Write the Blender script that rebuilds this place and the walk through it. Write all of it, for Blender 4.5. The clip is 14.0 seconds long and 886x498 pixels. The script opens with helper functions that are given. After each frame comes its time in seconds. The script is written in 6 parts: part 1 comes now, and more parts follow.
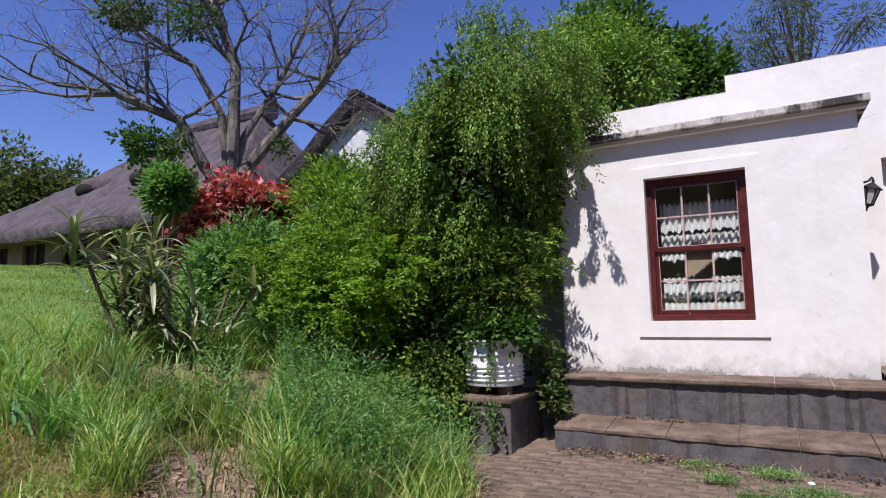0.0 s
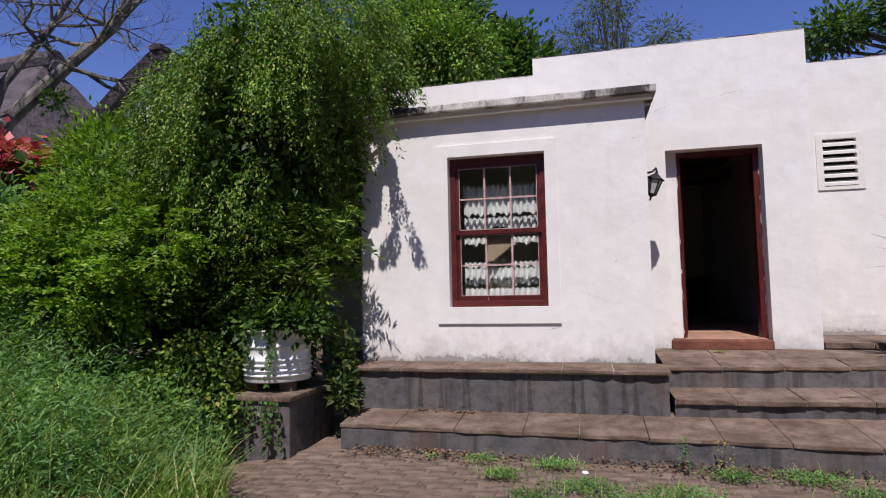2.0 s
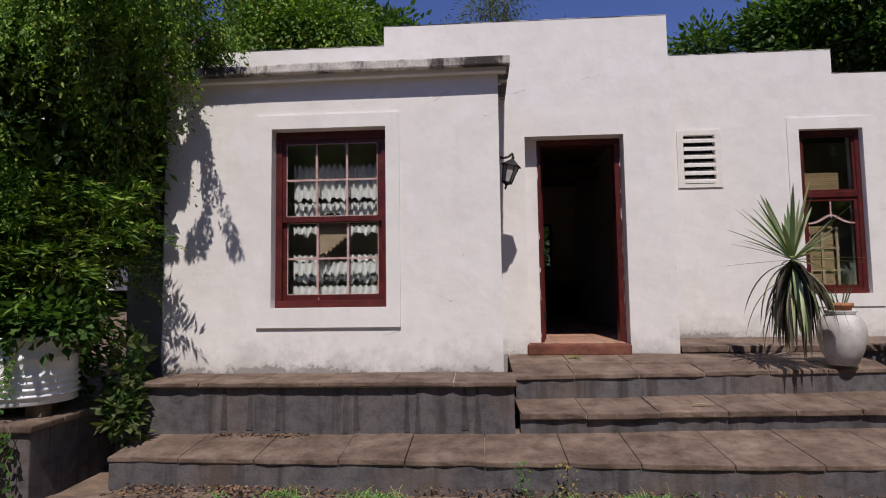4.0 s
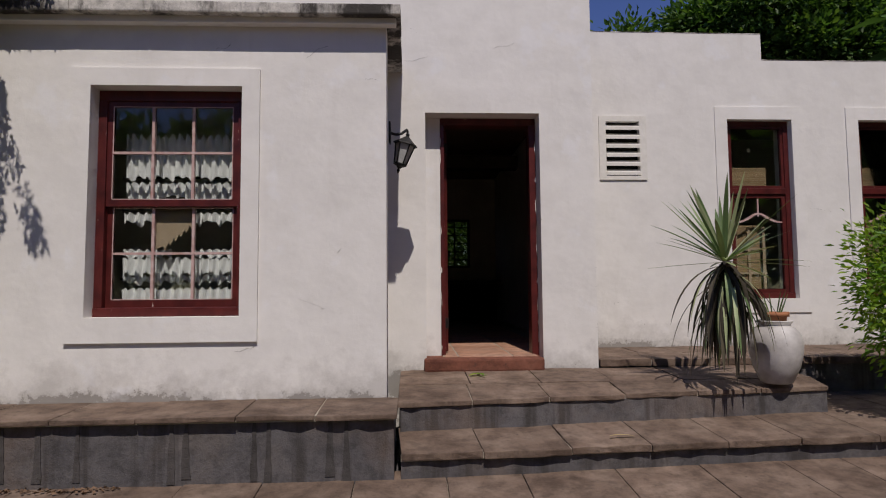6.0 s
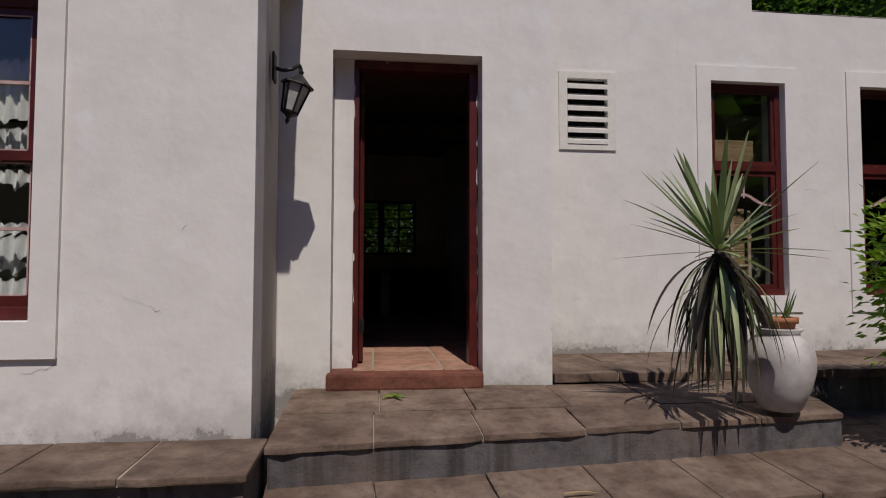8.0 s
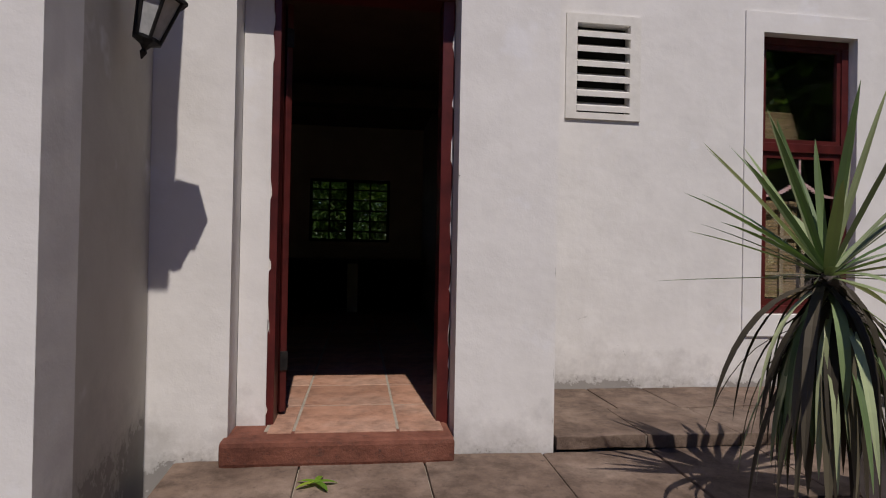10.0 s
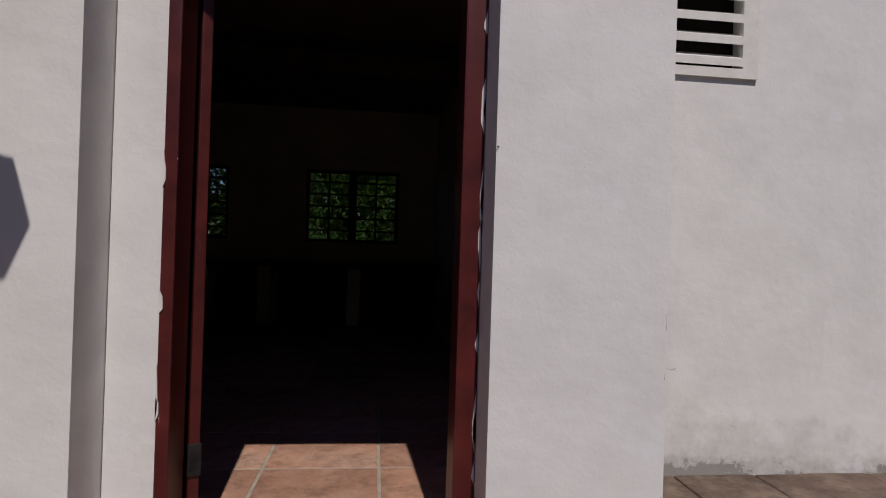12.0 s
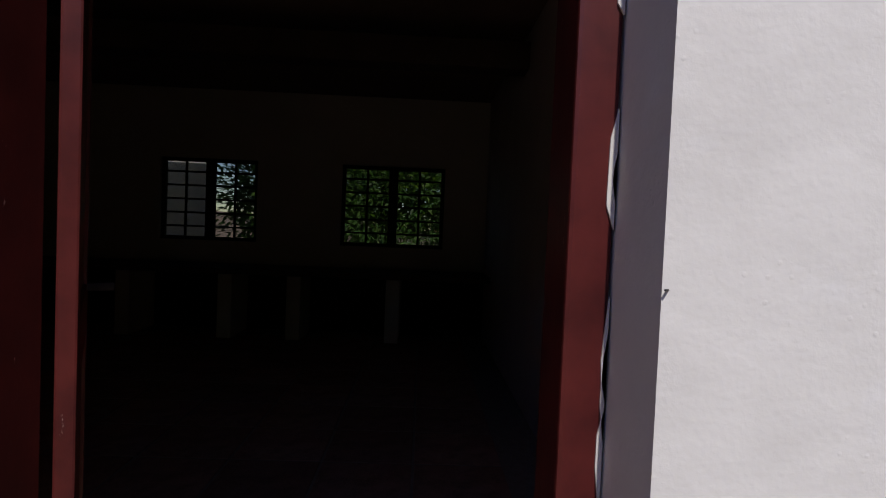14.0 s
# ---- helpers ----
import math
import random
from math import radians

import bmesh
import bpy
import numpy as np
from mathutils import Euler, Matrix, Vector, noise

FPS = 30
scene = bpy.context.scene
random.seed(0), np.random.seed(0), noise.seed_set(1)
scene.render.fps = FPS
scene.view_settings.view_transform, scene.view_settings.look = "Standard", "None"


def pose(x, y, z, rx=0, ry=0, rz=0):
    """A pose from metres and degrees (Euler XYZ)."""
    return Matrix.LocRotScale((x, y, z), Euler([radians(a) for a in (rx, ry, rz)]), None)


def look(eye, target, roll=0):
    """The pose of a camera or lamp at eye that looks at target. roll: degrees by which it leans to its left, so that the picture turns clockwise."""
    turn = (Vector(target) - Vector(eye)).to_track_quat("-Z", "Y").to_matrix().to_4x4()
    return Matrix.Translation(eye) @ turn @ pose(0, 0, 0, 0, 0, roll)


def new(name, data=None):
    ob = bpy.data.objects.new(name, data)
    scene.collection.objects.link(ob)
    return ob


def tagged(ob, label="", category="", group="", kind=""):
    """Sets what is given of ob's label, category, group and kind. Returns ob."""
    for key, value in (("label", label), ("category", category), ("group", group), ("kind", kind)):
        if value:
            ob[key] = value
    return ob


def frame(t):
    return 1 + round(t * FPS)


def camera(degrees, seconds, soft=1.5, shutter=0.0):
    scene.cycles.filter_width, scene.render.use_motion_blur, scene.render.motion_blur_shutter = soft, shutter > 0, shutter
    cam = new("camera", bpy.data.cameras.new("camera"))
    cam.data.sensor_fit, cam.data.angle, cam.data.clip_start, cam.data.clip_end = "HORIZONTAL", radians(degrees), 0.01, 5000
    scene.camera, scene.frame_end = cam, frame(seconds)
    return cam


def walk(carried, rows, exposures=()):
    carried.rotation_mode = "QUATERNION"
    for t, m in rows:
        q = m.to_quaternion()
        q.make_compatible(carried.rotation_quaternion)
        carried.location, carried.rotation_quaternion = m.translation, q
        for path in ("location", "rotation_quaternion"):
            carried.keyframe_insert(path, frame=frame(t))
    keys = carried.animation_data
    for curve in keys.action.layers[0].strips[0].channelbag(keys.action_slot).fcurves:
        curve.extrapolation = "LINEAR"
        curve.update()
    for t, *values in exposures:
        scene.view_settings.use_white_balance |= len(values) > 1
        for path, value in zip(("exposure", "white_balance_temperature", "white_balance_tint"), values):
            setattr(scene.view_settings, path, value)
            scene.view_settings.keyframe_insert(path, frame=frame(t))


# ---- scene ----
cam = camera(73.9, 14.0, soft=1.1)
PATH = [
    (0, (0.077, 0.54, 1.42), (-0.887, 2.28, 1.623), -1.2),
    (0.5, (0.087, 0.706, 1.441), (-0.74, 2.518, 1.619), -1.3),
    (1, (0.195, 0.863, 1.442), (-0.547, 2.713, 1.606), -1.4),
    (1.5, (0.282, 1.069, 1.45), (-0.343, 2.964, 1.59), -1.1),
    (2, (0.31, 1.286, 1.423), (-0.166, 3.224, 1.562), -1.1),
    (2.5, (0.359, 1.505, 1.374), (0.029, 3.472, 1.522), -1.0),
    (3, (0.552, 1.767, 1.356), (0.301, 3.745, 1.511), -1.1),
    (3.5, (0.645, 1.98, 1.348), (0.456, 3.965, 1.499), -1.0),
    (4, (0.721, 2.229, 1.356), (0.591, 4.22, 1.505), -0.8),
    (6.5, (1.14, 3.432, 1.42), (1.291, 5.423, 1.547), -0.3),
    (7, (1.236, 3.716, 1.424), (1.422, 5.704, 1.541), -0.1),
    (7.5, (1.355, 3.997, 1.438), (1.567, 5.982, 1.545), -0.1),
    (8, (1.438, 4.285, 1.451), (1.671, 6.27, 1.543), 0.1),
    (8.2, (1.472, 4.411, 1.469), (1.71, 6.395, 1.558), 0.1),
    (10.3, (1.742, 5.637, 1.641), (2.032, 7.616, 1.658), 1.2),
    (10.5, (1.767, 5.767, 1.631), (2.062, 7.746, 1.655), 1.2),
    (11, (1.82, 6.052, 1.658), (2.11, 8.03, 1.68), 1.3),
    (11.5, (1.851, 6.288, 1.672), (2.111, 8.271, 1.687), 1.6),
    (12, (1.846, 6.61, 1.727), (2.077, 8.597, 1.736), 1.8),
    (12.5, (1.826, 6.858, 1.825), (2.032, 8.847, 1.827), 2.1),
    (13, (1.836, 7.055, 1.882), (2.013, 9.047, 1.874), 2.5),
    (13.5, (1.862, 7.285, 1.947), (2.006, 9.28, 1.930), 2.7),
    (14, (1.888, 7.445, 2.045), (1.963, 9.442, 1.973), 2.4),
]
EXPOSURES = [(0.0, 0.36, 6550, 17), (2.0, 0.10, 6750, 17), (3.5, -0.12, 6950, 16), (6.5, -0.57, 7150, 14), (8.0, -0.64, 7150, 14), (10.5, -0.52, 7050, 14), (11.0, -0.62, 7050, 14), (12.5, -0.58, 6750, 13), (14.0, -0.22, 6700, 12)]
walk(cam, [(t, look(eye, target, roll)) for t, eye, target, roll in PATH], EXPOSURES)

# ---- world, sun ----
SUN_WAY = Vector((-0.06, 1.0, -1.66)).normalized()
world = bpy.data.worlds.new("sky")
scene.world = world
world.use_nodes = True
wn = world.node_tree.nodes
sky = wn.new("ShaderNodeTexSky")
sky.sky_type = "NISHITA"
sky.sun_disc = False
sky.sun_elevation = math.asin(-SUN_WAY.z)
sky.sun_rotation = math.atan2(-SUN_WAY.x, -SUN_WAY.y)
sky.altitude = 800
sky.air_density, sky.dust_density, sky.ozone_density = 1.0, 0.1, 3.0
wn["Background"].inputs[1].default_value = 0.12
hue = wn.new("ShaderNodeHueSaturation")
hue.inputs["Saturation"].default_value, hue.inputs["Hue"].default_value = 1.2, 0.522
world.node_tree.links.new(sky.outputs[0], hue.inputs["Color"])
world.node_tree.links.new(hue.outputs[0], wn["Background"].inputs[0])
sun_data = bpy.data.lights.new("sun", "SUN")
sun_data.energy, sun_data.angle, sun_data.color = 4.55, radians(0.55), (1.0, 0.98, 0.955)
sun = new("sun", sun_data)
sun.matrix_world = look((0, 0, 20), Vector((0, 0, 20)) + SUN_WAY)


# ---- materials ----
def nodes_of(name, rough=0.8, metal=0.0, spec=0.3):
    m = bpy.data.materials.new(name)
    m.use_nodes = True
    nt = m.node_tree
    b = nt.nodes["Principled BSDF"]
    b.inputs["Roughness"].default_value = rough
    b.inputs["Metallic"].default_value = metal
    b.inputs["Specular IOR Level"].default_value = spec
    return m, nt, b


def noise_node(nt, scale, detail=4.0, rough=0.55, coord="Object", stretch=None):
    tc = nt.nodes.new("ShaderNodeTexCoord")
    n = nt.nodes.new("ShaderNodeTexNoise")
    n.inputs["Scale"].default_value, n.inputs["Detail"].default_value = scale, detail
    n.inputs["Roughness"].default_value = rough
    src = tc.outputs[coord]
    if stretch:
        mp = nt.nodes.new("ShaderNodeMapping")
        mp.inputs["Scale"].default_value = stretch
        nt.links.new(src, mp.inputs[0])
        src = mp.outputs[0]
    nt.links.new(src, n.inputs["Vector"])
    return n


def ramp(nt, src, stops):
    r = nt.nodes.new("ShaderNodeValToRGB")
    while len(r.color_ramp.elements) < len(stops):
        r.color_ramp.elements.new(0.5)
    for e, (p, c) in zip(r.color_ramp.elements, stops):
        e.position = p
        e.color = (*c, 1) if isinstance(c, tuple) else (c, c, c, 1)
    nt.links.new(src, r.inputs[0])
    return r.outputs[0]


def mix(nt, fac, a, b, mode="MIX"):
    m = nt.nodes.new("ShaderNodeMix")
    m.data_type, m.blend_type = "RGBA", mode
    for k, v in ((0, fac), (6, a), (7, b)):
        if isinstance(v, (int, float)):
            m.inputs[k].default_value = v
        elif isinstance(v, tuple):
            m.inputs[k].default_value = (*v, 1)
        else:
            nt.links.new(v, m.inputs[k])
    return m.outputs[2]


def bump(nt, b, src, strength=0.3, dist=0.01, below=None):
    n = nt.nodes.new("ShaderNodeBump")
    n.inputs["Strength"].default_value, n.inputs["Distance"].default_value = strength, dist
    nt.links.new(src, n.inputs["Height"])
    if below:
        nt.links.new(below.outputs[0], n.inputs["Normal"])
    nt.links.new(n.outputs[0], b.inputs["Normal"])
    return n


def plain(name, a, b2, scale=6.0, rough=0.7, metal=0.0, bump_s=0.2, dist=0.004, fine=60.0, spec=0.3, random_by=None, spread=0.25, stretch=None):
    """A surface of two close colours by coarse noise, with fine bump; random_by: 'object' or 'island' varies its lightness."""
    m, nt, b = nodes_of(name, rough, metal, spec)
    n = noise_node(nt, scale, 5, 0.6, stretch=stretch)
    col = ramp(nt, n.outputs[0], [(0.35, a), (0.65, b2)])
    if random_by:
        if random_by == "object":
            o = nt.nodes.new("ShaderNodeObjectInfo").outputs["Random"]
        else:
            o = nt.nodes.new("ShaderNodeNewGeometry").outputs["Random Per Island"]
        v = ramp(nt, o, [(0.0, 1.0 - spread), (1.0, 1.0 + spread)])
        col = mix(nt, 1.0, col, v, "MULTIPLY")
    nt.links.new(col, b.inputs["Base Color"])
    f = noise_node(nt, fine, 4, 0.6)
    bump(nt, b, f.outputs[0], bump_s, dist)
    return m


def plaster(name, tint=(0.80, 0.775, 0.745), foot=0.73):
    """Lime-washed plaster: trowel waves, pits, blisters, hairline cracks, mould at the foot."""
    m, nt, b = nodes_of(name, 0.88, 0.0, 0.2)
    big = noise_node(nt, 0.9, 4, 0.6)
    mid = noise_node(nt, 5.0, 5, 0.6)
    base = ramp(nt, big.outputs[0], [(0.3, tuple(c * 0.93 for c in tint)), (0.7, tint)])
    base = mix(nt, 0.25, base, ramp(nt, mid.outputs[0], [(0.35, 0.62), (0.6, 0.80)]))
    # streaks of run-off
    st = noise_node(nt, 2.2, 4, 0.6, stretch=(3.0, 3.0, 0.25))
    base = mix(nt, ramp(nt, st.outputs[0], [(0.60, 0.0), (0.80, 0.22)]), base, (0.55, 0.51, 0.47))
    # mould patches low down
    geo = nt.nodes.new("ShaderNodeNewGeometry")
    sep = nt.nodes.new("ShaderNodeSeparateXYZ")
    nt.links.new(geo.outputs["Position"], sep.inputs[0])
    mr = nt.nodes.new("ShaderNodeMapRange")
    mr.inputs[1].default_value, mr.inputs[2].default_value = foot, foot + 0.17
    mr.inputs[3].default_value, mr.inputs[4].default_value = 0.72, 0.0
    nt.links.new(sep.outputs[2], mr.inputs[0])
    dn = noise_node(nt, 17.0, 6, 0.75)
    gate0 = ramp(nt, noise_node(nt, 2.3, 4, 0.6).outputs[0], [(0.36, 0.45), (0.6, 1.0)])
    band = nt.nodes.new("ShaderNodeMath")
    band.operation = "MULTIPLY"
    nt.links.new(mr.outputs[0], band.inputs[0])
    nt.links.new(gate0, band.inputs[1])
    add = nt.nodes.new("ShaderNodeMath")
    nt.links.new(dn.outputs[0], add.inputs[0])
    nt.links.new(band.outputs[0], add.inputs[1])
    base = mix(nt, ramp(nt, add.outputs[0], [(0.80, 0.0), (1.0, 0.35), (1.15, 0.8)]), base, (0.16, 0.14, 0.12))
    # grey smudges by noise, denser towards the foot
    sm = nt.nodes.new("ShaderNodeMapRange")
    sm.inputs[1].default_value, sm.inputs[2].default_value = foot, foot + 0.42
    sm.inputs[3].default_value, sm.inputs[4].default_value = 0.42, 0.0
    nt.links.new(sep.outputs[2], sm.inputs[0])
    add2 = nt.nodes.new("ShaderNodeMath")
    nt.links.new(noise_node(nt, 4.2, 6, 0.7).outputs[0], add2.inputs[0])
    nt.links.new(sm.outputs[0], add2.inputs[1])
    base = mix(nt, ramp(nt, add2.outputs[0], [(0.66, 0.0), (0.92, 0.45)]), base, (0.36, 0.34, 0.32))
    fresh = ramp(nt, noise_node(nt, 2.7, 4, 0.6).outputs[0], [(0.60, 0.0), (0.68, 0.55)])
    base = mix(nt, fresh, base, (0.80, 0.80, 0.82))
    nt.links.new(base, b.inputs["Base Color"])
    fine = noise_node(nt, 120.0, 3, 0.6)
    wave = noise_node(nt, 3.5, 3, 0.5)
    crack = nt.nodes.new("ShaderNodeTexVoronoi")
    crack.feature = "DISTANCE_TO_EDGE"
    crack.inputs["Scale"].default_value = 1.3
    tc = nt.nodes.new("ShaderNodeTexCoord")
    warp = noise_node(nt, 4.0, 5, 0.65)
    wm = nt.nodes.new("ShaderNodeVectorMath")
    wm.operation = "MULTIPLY_ADD"
    wm.inputs[1].default_value = (0.5, 0.5, 0.5)
    nt.links.new(warp.outputs[1], wm.inputs[0])
    nt.links.new(tc.outputs["Object"], wm.inputs[2])
    nt.links.new(wm.outputs[0], crack.inputs["Vector"])
    gate = ramp(nt, noise_node(nt, 1.7, 2, 0.5).outputs[0], [(0.47, 0.0), (0.57, 1.0)])
    line = ramp(nt, crack.outputs["Distance"], [(0.0, 1.0), (0.016, 0.0)])
    cl = mix(nt, 1.0, line, gate, "MULTIPLY")
    pits = nt.nodes.new("ShaderNodeTexVoronoi")
    pits.inputs["Scale"].default_value = 11.0
    nt.links.new(tc.outputs["Object"], pits.inputs["Vector"])
    pit = ramp(nt, pits.outputs["Distance"], [(0.06, 1.0), (0.10, 0.0)])
    b1 = bump(nt, b, wave.outputs[0], 0.35, 0.02)
    b2 = bump(nt, b, fine.outputs[0], 0.17, 0.0022, b1)
    b3 = bump(nt, b, mid.outputs[0], 0.30, 0.013, b2)
    pg = mix(nt, 1.0, pit, ramp(nt, noise_node(nt, 6.0, 3, 0.6).outputs[0], [(0.48, 0.0), (0.6, 1.0)]), "MULTIPLY")
    grit = nt.nodes.new("ShaderNodeTexVoronoi")
    grit.inputs["Scale"].default_value = 66.0
    nt.links.new(tc.outputs["Object"], grit.inputs["Vector"])
    gg = mix(nt, 1.0, ramp(nt, grit.outputs["Distance"], [(0.10, 1.0), (0.22, 0.0)]), ramp(nt, noise_node(nt, 9.0, 3, 0.6).outputs[0], [(0.56, 0.0), (0.66, 1.0)]), "MULTIPLY")
    b3 = bump(nt, b, gg, 0.18, 0.0014, b3)
    b4 = bump(nt, b, pg, -0.7, 0.009, b3)
    bump(nt, b, cl, -0.75, 0.009, b4)
    return m


def leafy(name, stops, rough=0.5, through_=0.42, random_by="island"):
    """Leaf surface: colour by island, some light through it."""
    m, nt, b = nodes_of(name, rough, 0.0, 0.3)
    g = nt.nodes.new("ShaderNodeNewGeometry")
    if random_by == "object":
        r = nt.nodes.new("ShaderNodeObjectInfo").outputs["Random"]
    else:
        r = g.outputs["Random Per Island"]
    col = ramp(nt, r, stops)
    big = noise_node(nt, 1.6, 3, 0.5)
    col = mix(nt, 1.0, col, ramp(nt, big.outputs[0], [(0.3, 0.6), (0.7, 1.4)]), "MULTIPLY")
    nt.links.new(col, b.inputs["Base Color"])
    tr = nt.nodes.new("ShaderNodeBsdfTranslucent")
    nt.links.new(mix(nt, 1.0, col, (1.0, 1.15, 0.45), "MULTIPLY"), tr.inputs[0])
    mx = nt.nodes.new("ShaderNodeMixShader")
    mx.inputs[0].default_value = through_
    out = nt.nodes["Material Output"]
    nt.links.new(b.outputs[0], mx.inputs[1])
    nt.links.new(tr.outputs[0], mx.inputs[2])
    nt.links.new(mx.outputs[0], out.inputs[0])
    return m


def glass_mat(name="window_glass", tint=(0.86, 0.89, 0.88)):
    m, nt, b = nodes_of(name, 0.03)
    nt.nodes.remove(b)
    t = nt.nodes.new("ShaderNodeBsdfTransparent")
    t.inputs[0].default_value = (*tint, 1)
    g = nt.nodes.new("ShaderNodeBsdfGlossy")
    g.inputs["Roughness"].default_value = 0.02
    f = nt.nodes.new("ShaderNodeFresnel")
    f.inputs[0].default_value = 1.55
    mx = nt.nodes.new("ShaderNodeMixShader")
    nt.links.new(f.outputs[0], mx.inputs[0])
    nt.links.new(t.outputs[0], mx.inputs[1])
    nt.links.new(g.outputs[0], mx.inputs[2])
    nt.links.new(mx.outputs[0], nt.nodes["Material Output"].inputs[0])
    return m


def red_paint():
    """Dark red gloss paint, chipped to pale wood along some stretches."""
    m, nt, b = nodes_of("red_paint", 0.38, 0.0, 0.45)
    n = noise_node(nt, 9.0, 5, 0.6)
    col = ramp(nt, n.outputs[0], [(0.3, (0.052, 0.008, 0.008)), (0.7, (0.115, 0.018, 0.016))])
    chip = noise_node(nt, 34.0, 6, 0.7, stretch=(1.0, 1.0, 0.3))
    ch = ramp(nt, chip.outputs[0], [(0.675, 0.0), (0.70, 1.0)])
    col = mix(nt, ch, col, (0.52, 0.40, 0.36))
    nt.links.new(col, b.inputs["Base Color"])
    nt.links.new(ramp(nt, ch, [(0.0, 0.38), (1.0, 0.85)]), b.inputs["Roughness"])
    gr = noise_node(nt, 30.0, 4, 0.6, stretch=(1.0, 1.0, 0.1))
    b1 = bump(nt, b, gr.outputs[0], 0.25, 0.003)
    bump(nt, b, ch, -0.5, 0.002, b1)
    return m


def stepped_stone(name, a, b2, c, stain=(0.045, 0.04, 0.038), rough=0.85, streaks=0.0, grime=False):
    """Worn cement with lichen and damp streaks."""
    m, nt, b = nodes_of(name, rough, 0.0, 0.25)
    n = noise_node(nt, 3.0, 6, 0.65)
    col = ramp(nt, n.outputs[0], [(0.3, a), (0.5, b2), (0.72, c)])
    o = nt.nodes.new("ShaderNodeObjectInfo").outputs["Random"]
    col = mix(nt, 1.0, col, ramp(nt, o, [(0.0, 0.86), (1.0, 1.14)]), "MULTIPLY")
    sp = noise_node(nt, 28.0, 5, 0.7)
    col = mix(nt, ramp(nt, sp.outputs[0], [(0.58, 0.0), (0.75, 0.7)]), col, stain)
    blot = noise_node(nt, 9.0, 5, 0.72)
    col = mix(nt, 1.0, col, ramp(nt, blot.outputs[0], [(0.34, 0.62), (0.52, 0.98), (0.70, 1.2)]), "MULTIPLY")
    if grime:
        gn = noise_node(nt, 5.0, 6, 0.7, stretch=(1.0, 1.0, 0.35))
        gm = noise_node(nt, 1.1, 3, 0.6)
        both = mix(nt, 0.5, gn.outputs[0], gm.outputs[0])
        col = mix(nt, ramp(nt, both, [(0.455, 0.0), (0.53, 0.95)]), col, (0.035, 0.031, 0.028))
    if streaks:
        sn = noise_node(nt, 3.4, 4, 0.65, stretch=(1.6, 1.6, 0.12))
        col = mix(nt, ramp(nt, sn.outputs[0], [(0.52, 0.0), (0.62, streaks)]), col, (0.05, 0.044, 0.042))
        rn = noise_node(nt, 1.3, 4, 0.6)
        col = mix(nt, ramp(nt, rn.outputs[0], [(0.5, 0.0), (0.7, 0.5)]), col, (0.17, 0.115, 0.085))
    nt.links.new(col, b.inputs["Base Color"])
    f = noise_node(nt, 70.0, 4, 0.7)
    b1 = bump(nt, b, n.outputs[0], 0.4, 0.02)
    b1 = bump(nt, b, blot.outputs[0], 0.4, 0.012, b1)
    bump(nt, b, f.outputs[0], 0.6, 0.006, b1)
    return m


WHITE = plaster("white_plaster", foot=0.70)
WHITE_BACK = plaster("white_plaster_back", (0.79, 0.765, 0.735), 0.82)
# dirty olive tint, darkened further to hold the side wall's shade
GRIMY_SHADED = plaster("grimy_shaded_plaster", (0.50, 0.46, 0.39), 0.9)
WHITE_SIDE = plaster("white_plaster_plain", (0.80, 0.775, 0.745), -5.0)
INNER_PALE = plain("pale_inner_wall_paint", (0.60, 0.58, 0.55), (0.68, 0.66, 0.62), 2.0, 0.85)
INNER = plain("inner_wall_paint", (0.58, 0.56, 0.44), (0.66, 0.63, 0.50), 2.0, 0.8)
CEIL = plain("ceiling_boards", (0.16, 0.12, 0.10), (0.20, 0.15, 0.12), 3.0, 0.8)
RED = red_paint()
GLASS = glass_mat()
# tint dims the view out, standing in for a garden in shade
DIM_GLASS = glass_mat("dim_tinted_glass", (0.63, 0.64, 0.61))
GREY_RISER = stepped_stone("grey_painted_riser", (0.085, 0.080, 0.085), (0.115, 0.108, 0.112), (0.135, 0.118, 0.112), streaks=0.75)
SLAB = stepped_stone("brown_cement_slab", (0.098, 0.066, 0.050), (0.170, 0.120, 0.092), (0.255, 0.190, 0.150), (0.05, 0.037, 0.03))
DAMP = stepped_stone("damp_streak", (0.062, 0.057, 0.057), (0.075, 0.068, 0.067), (0.088, 0.078, 0.075))
MORTAR = plain("pale_mortar", (0.30, 0.26, 0.21), (0.38, 0.33, 0.27), 20, 0.95, bump_s=0.4)
TERRA = stepped_stone("terracotta_tile", (0.34, 0.175, 0.115), (0.42, 0.24, 0.17), (0.48, 0.31, 0.235), (0.22, 0.10, 0.06), 0.6)
TERRA_EDGE = stepped_stone("red_step_edge", (0.15, 0.055, 0.038), (0.20, 0.075, 0.05), (0.26, 0.11, 0.075))
CORNICE = stepped_stone("weathered_cornice", (0.50, 0.47, 0.43), (0.62, 0.59, 0.55), (0.70, 0.67, 0.62), (0.03, 0.028, 0.026), streaks=0.0, grime=True)
CLOD = plain("dry_clod", (0.26, 0.18, 0.125), (0.40, 0.29, 0.21), 9, 0.95, bump_s=0.7, dist=0.02, fine=30)
SOIL = plain("earth", (0.13, 0.092, 0.068), (0.215, 0.155, 0.115), 5, 0.95, bump_s=0.7, dist=0.03, fine=22)
PAVER = stepped_stone("worn_brick_paver", (0.115, 0.080, 0.060), (0.150, 0.108, 0.084), (0.19, 0.142, 0.114), (0.085, 0.06, 0.045))
BARREL = plain("white_enamel", (0.72, 0.73, 0.75), (0.80, 0.80, 0.81), 3, 0.32, bump_s=0.05, spec=0.5)
POT = plain("weathered_white_pot", (0.36, 0.34, 0.33), (0.58, 0.56, 0.55), 5, 0.75, bump_s=0.3)
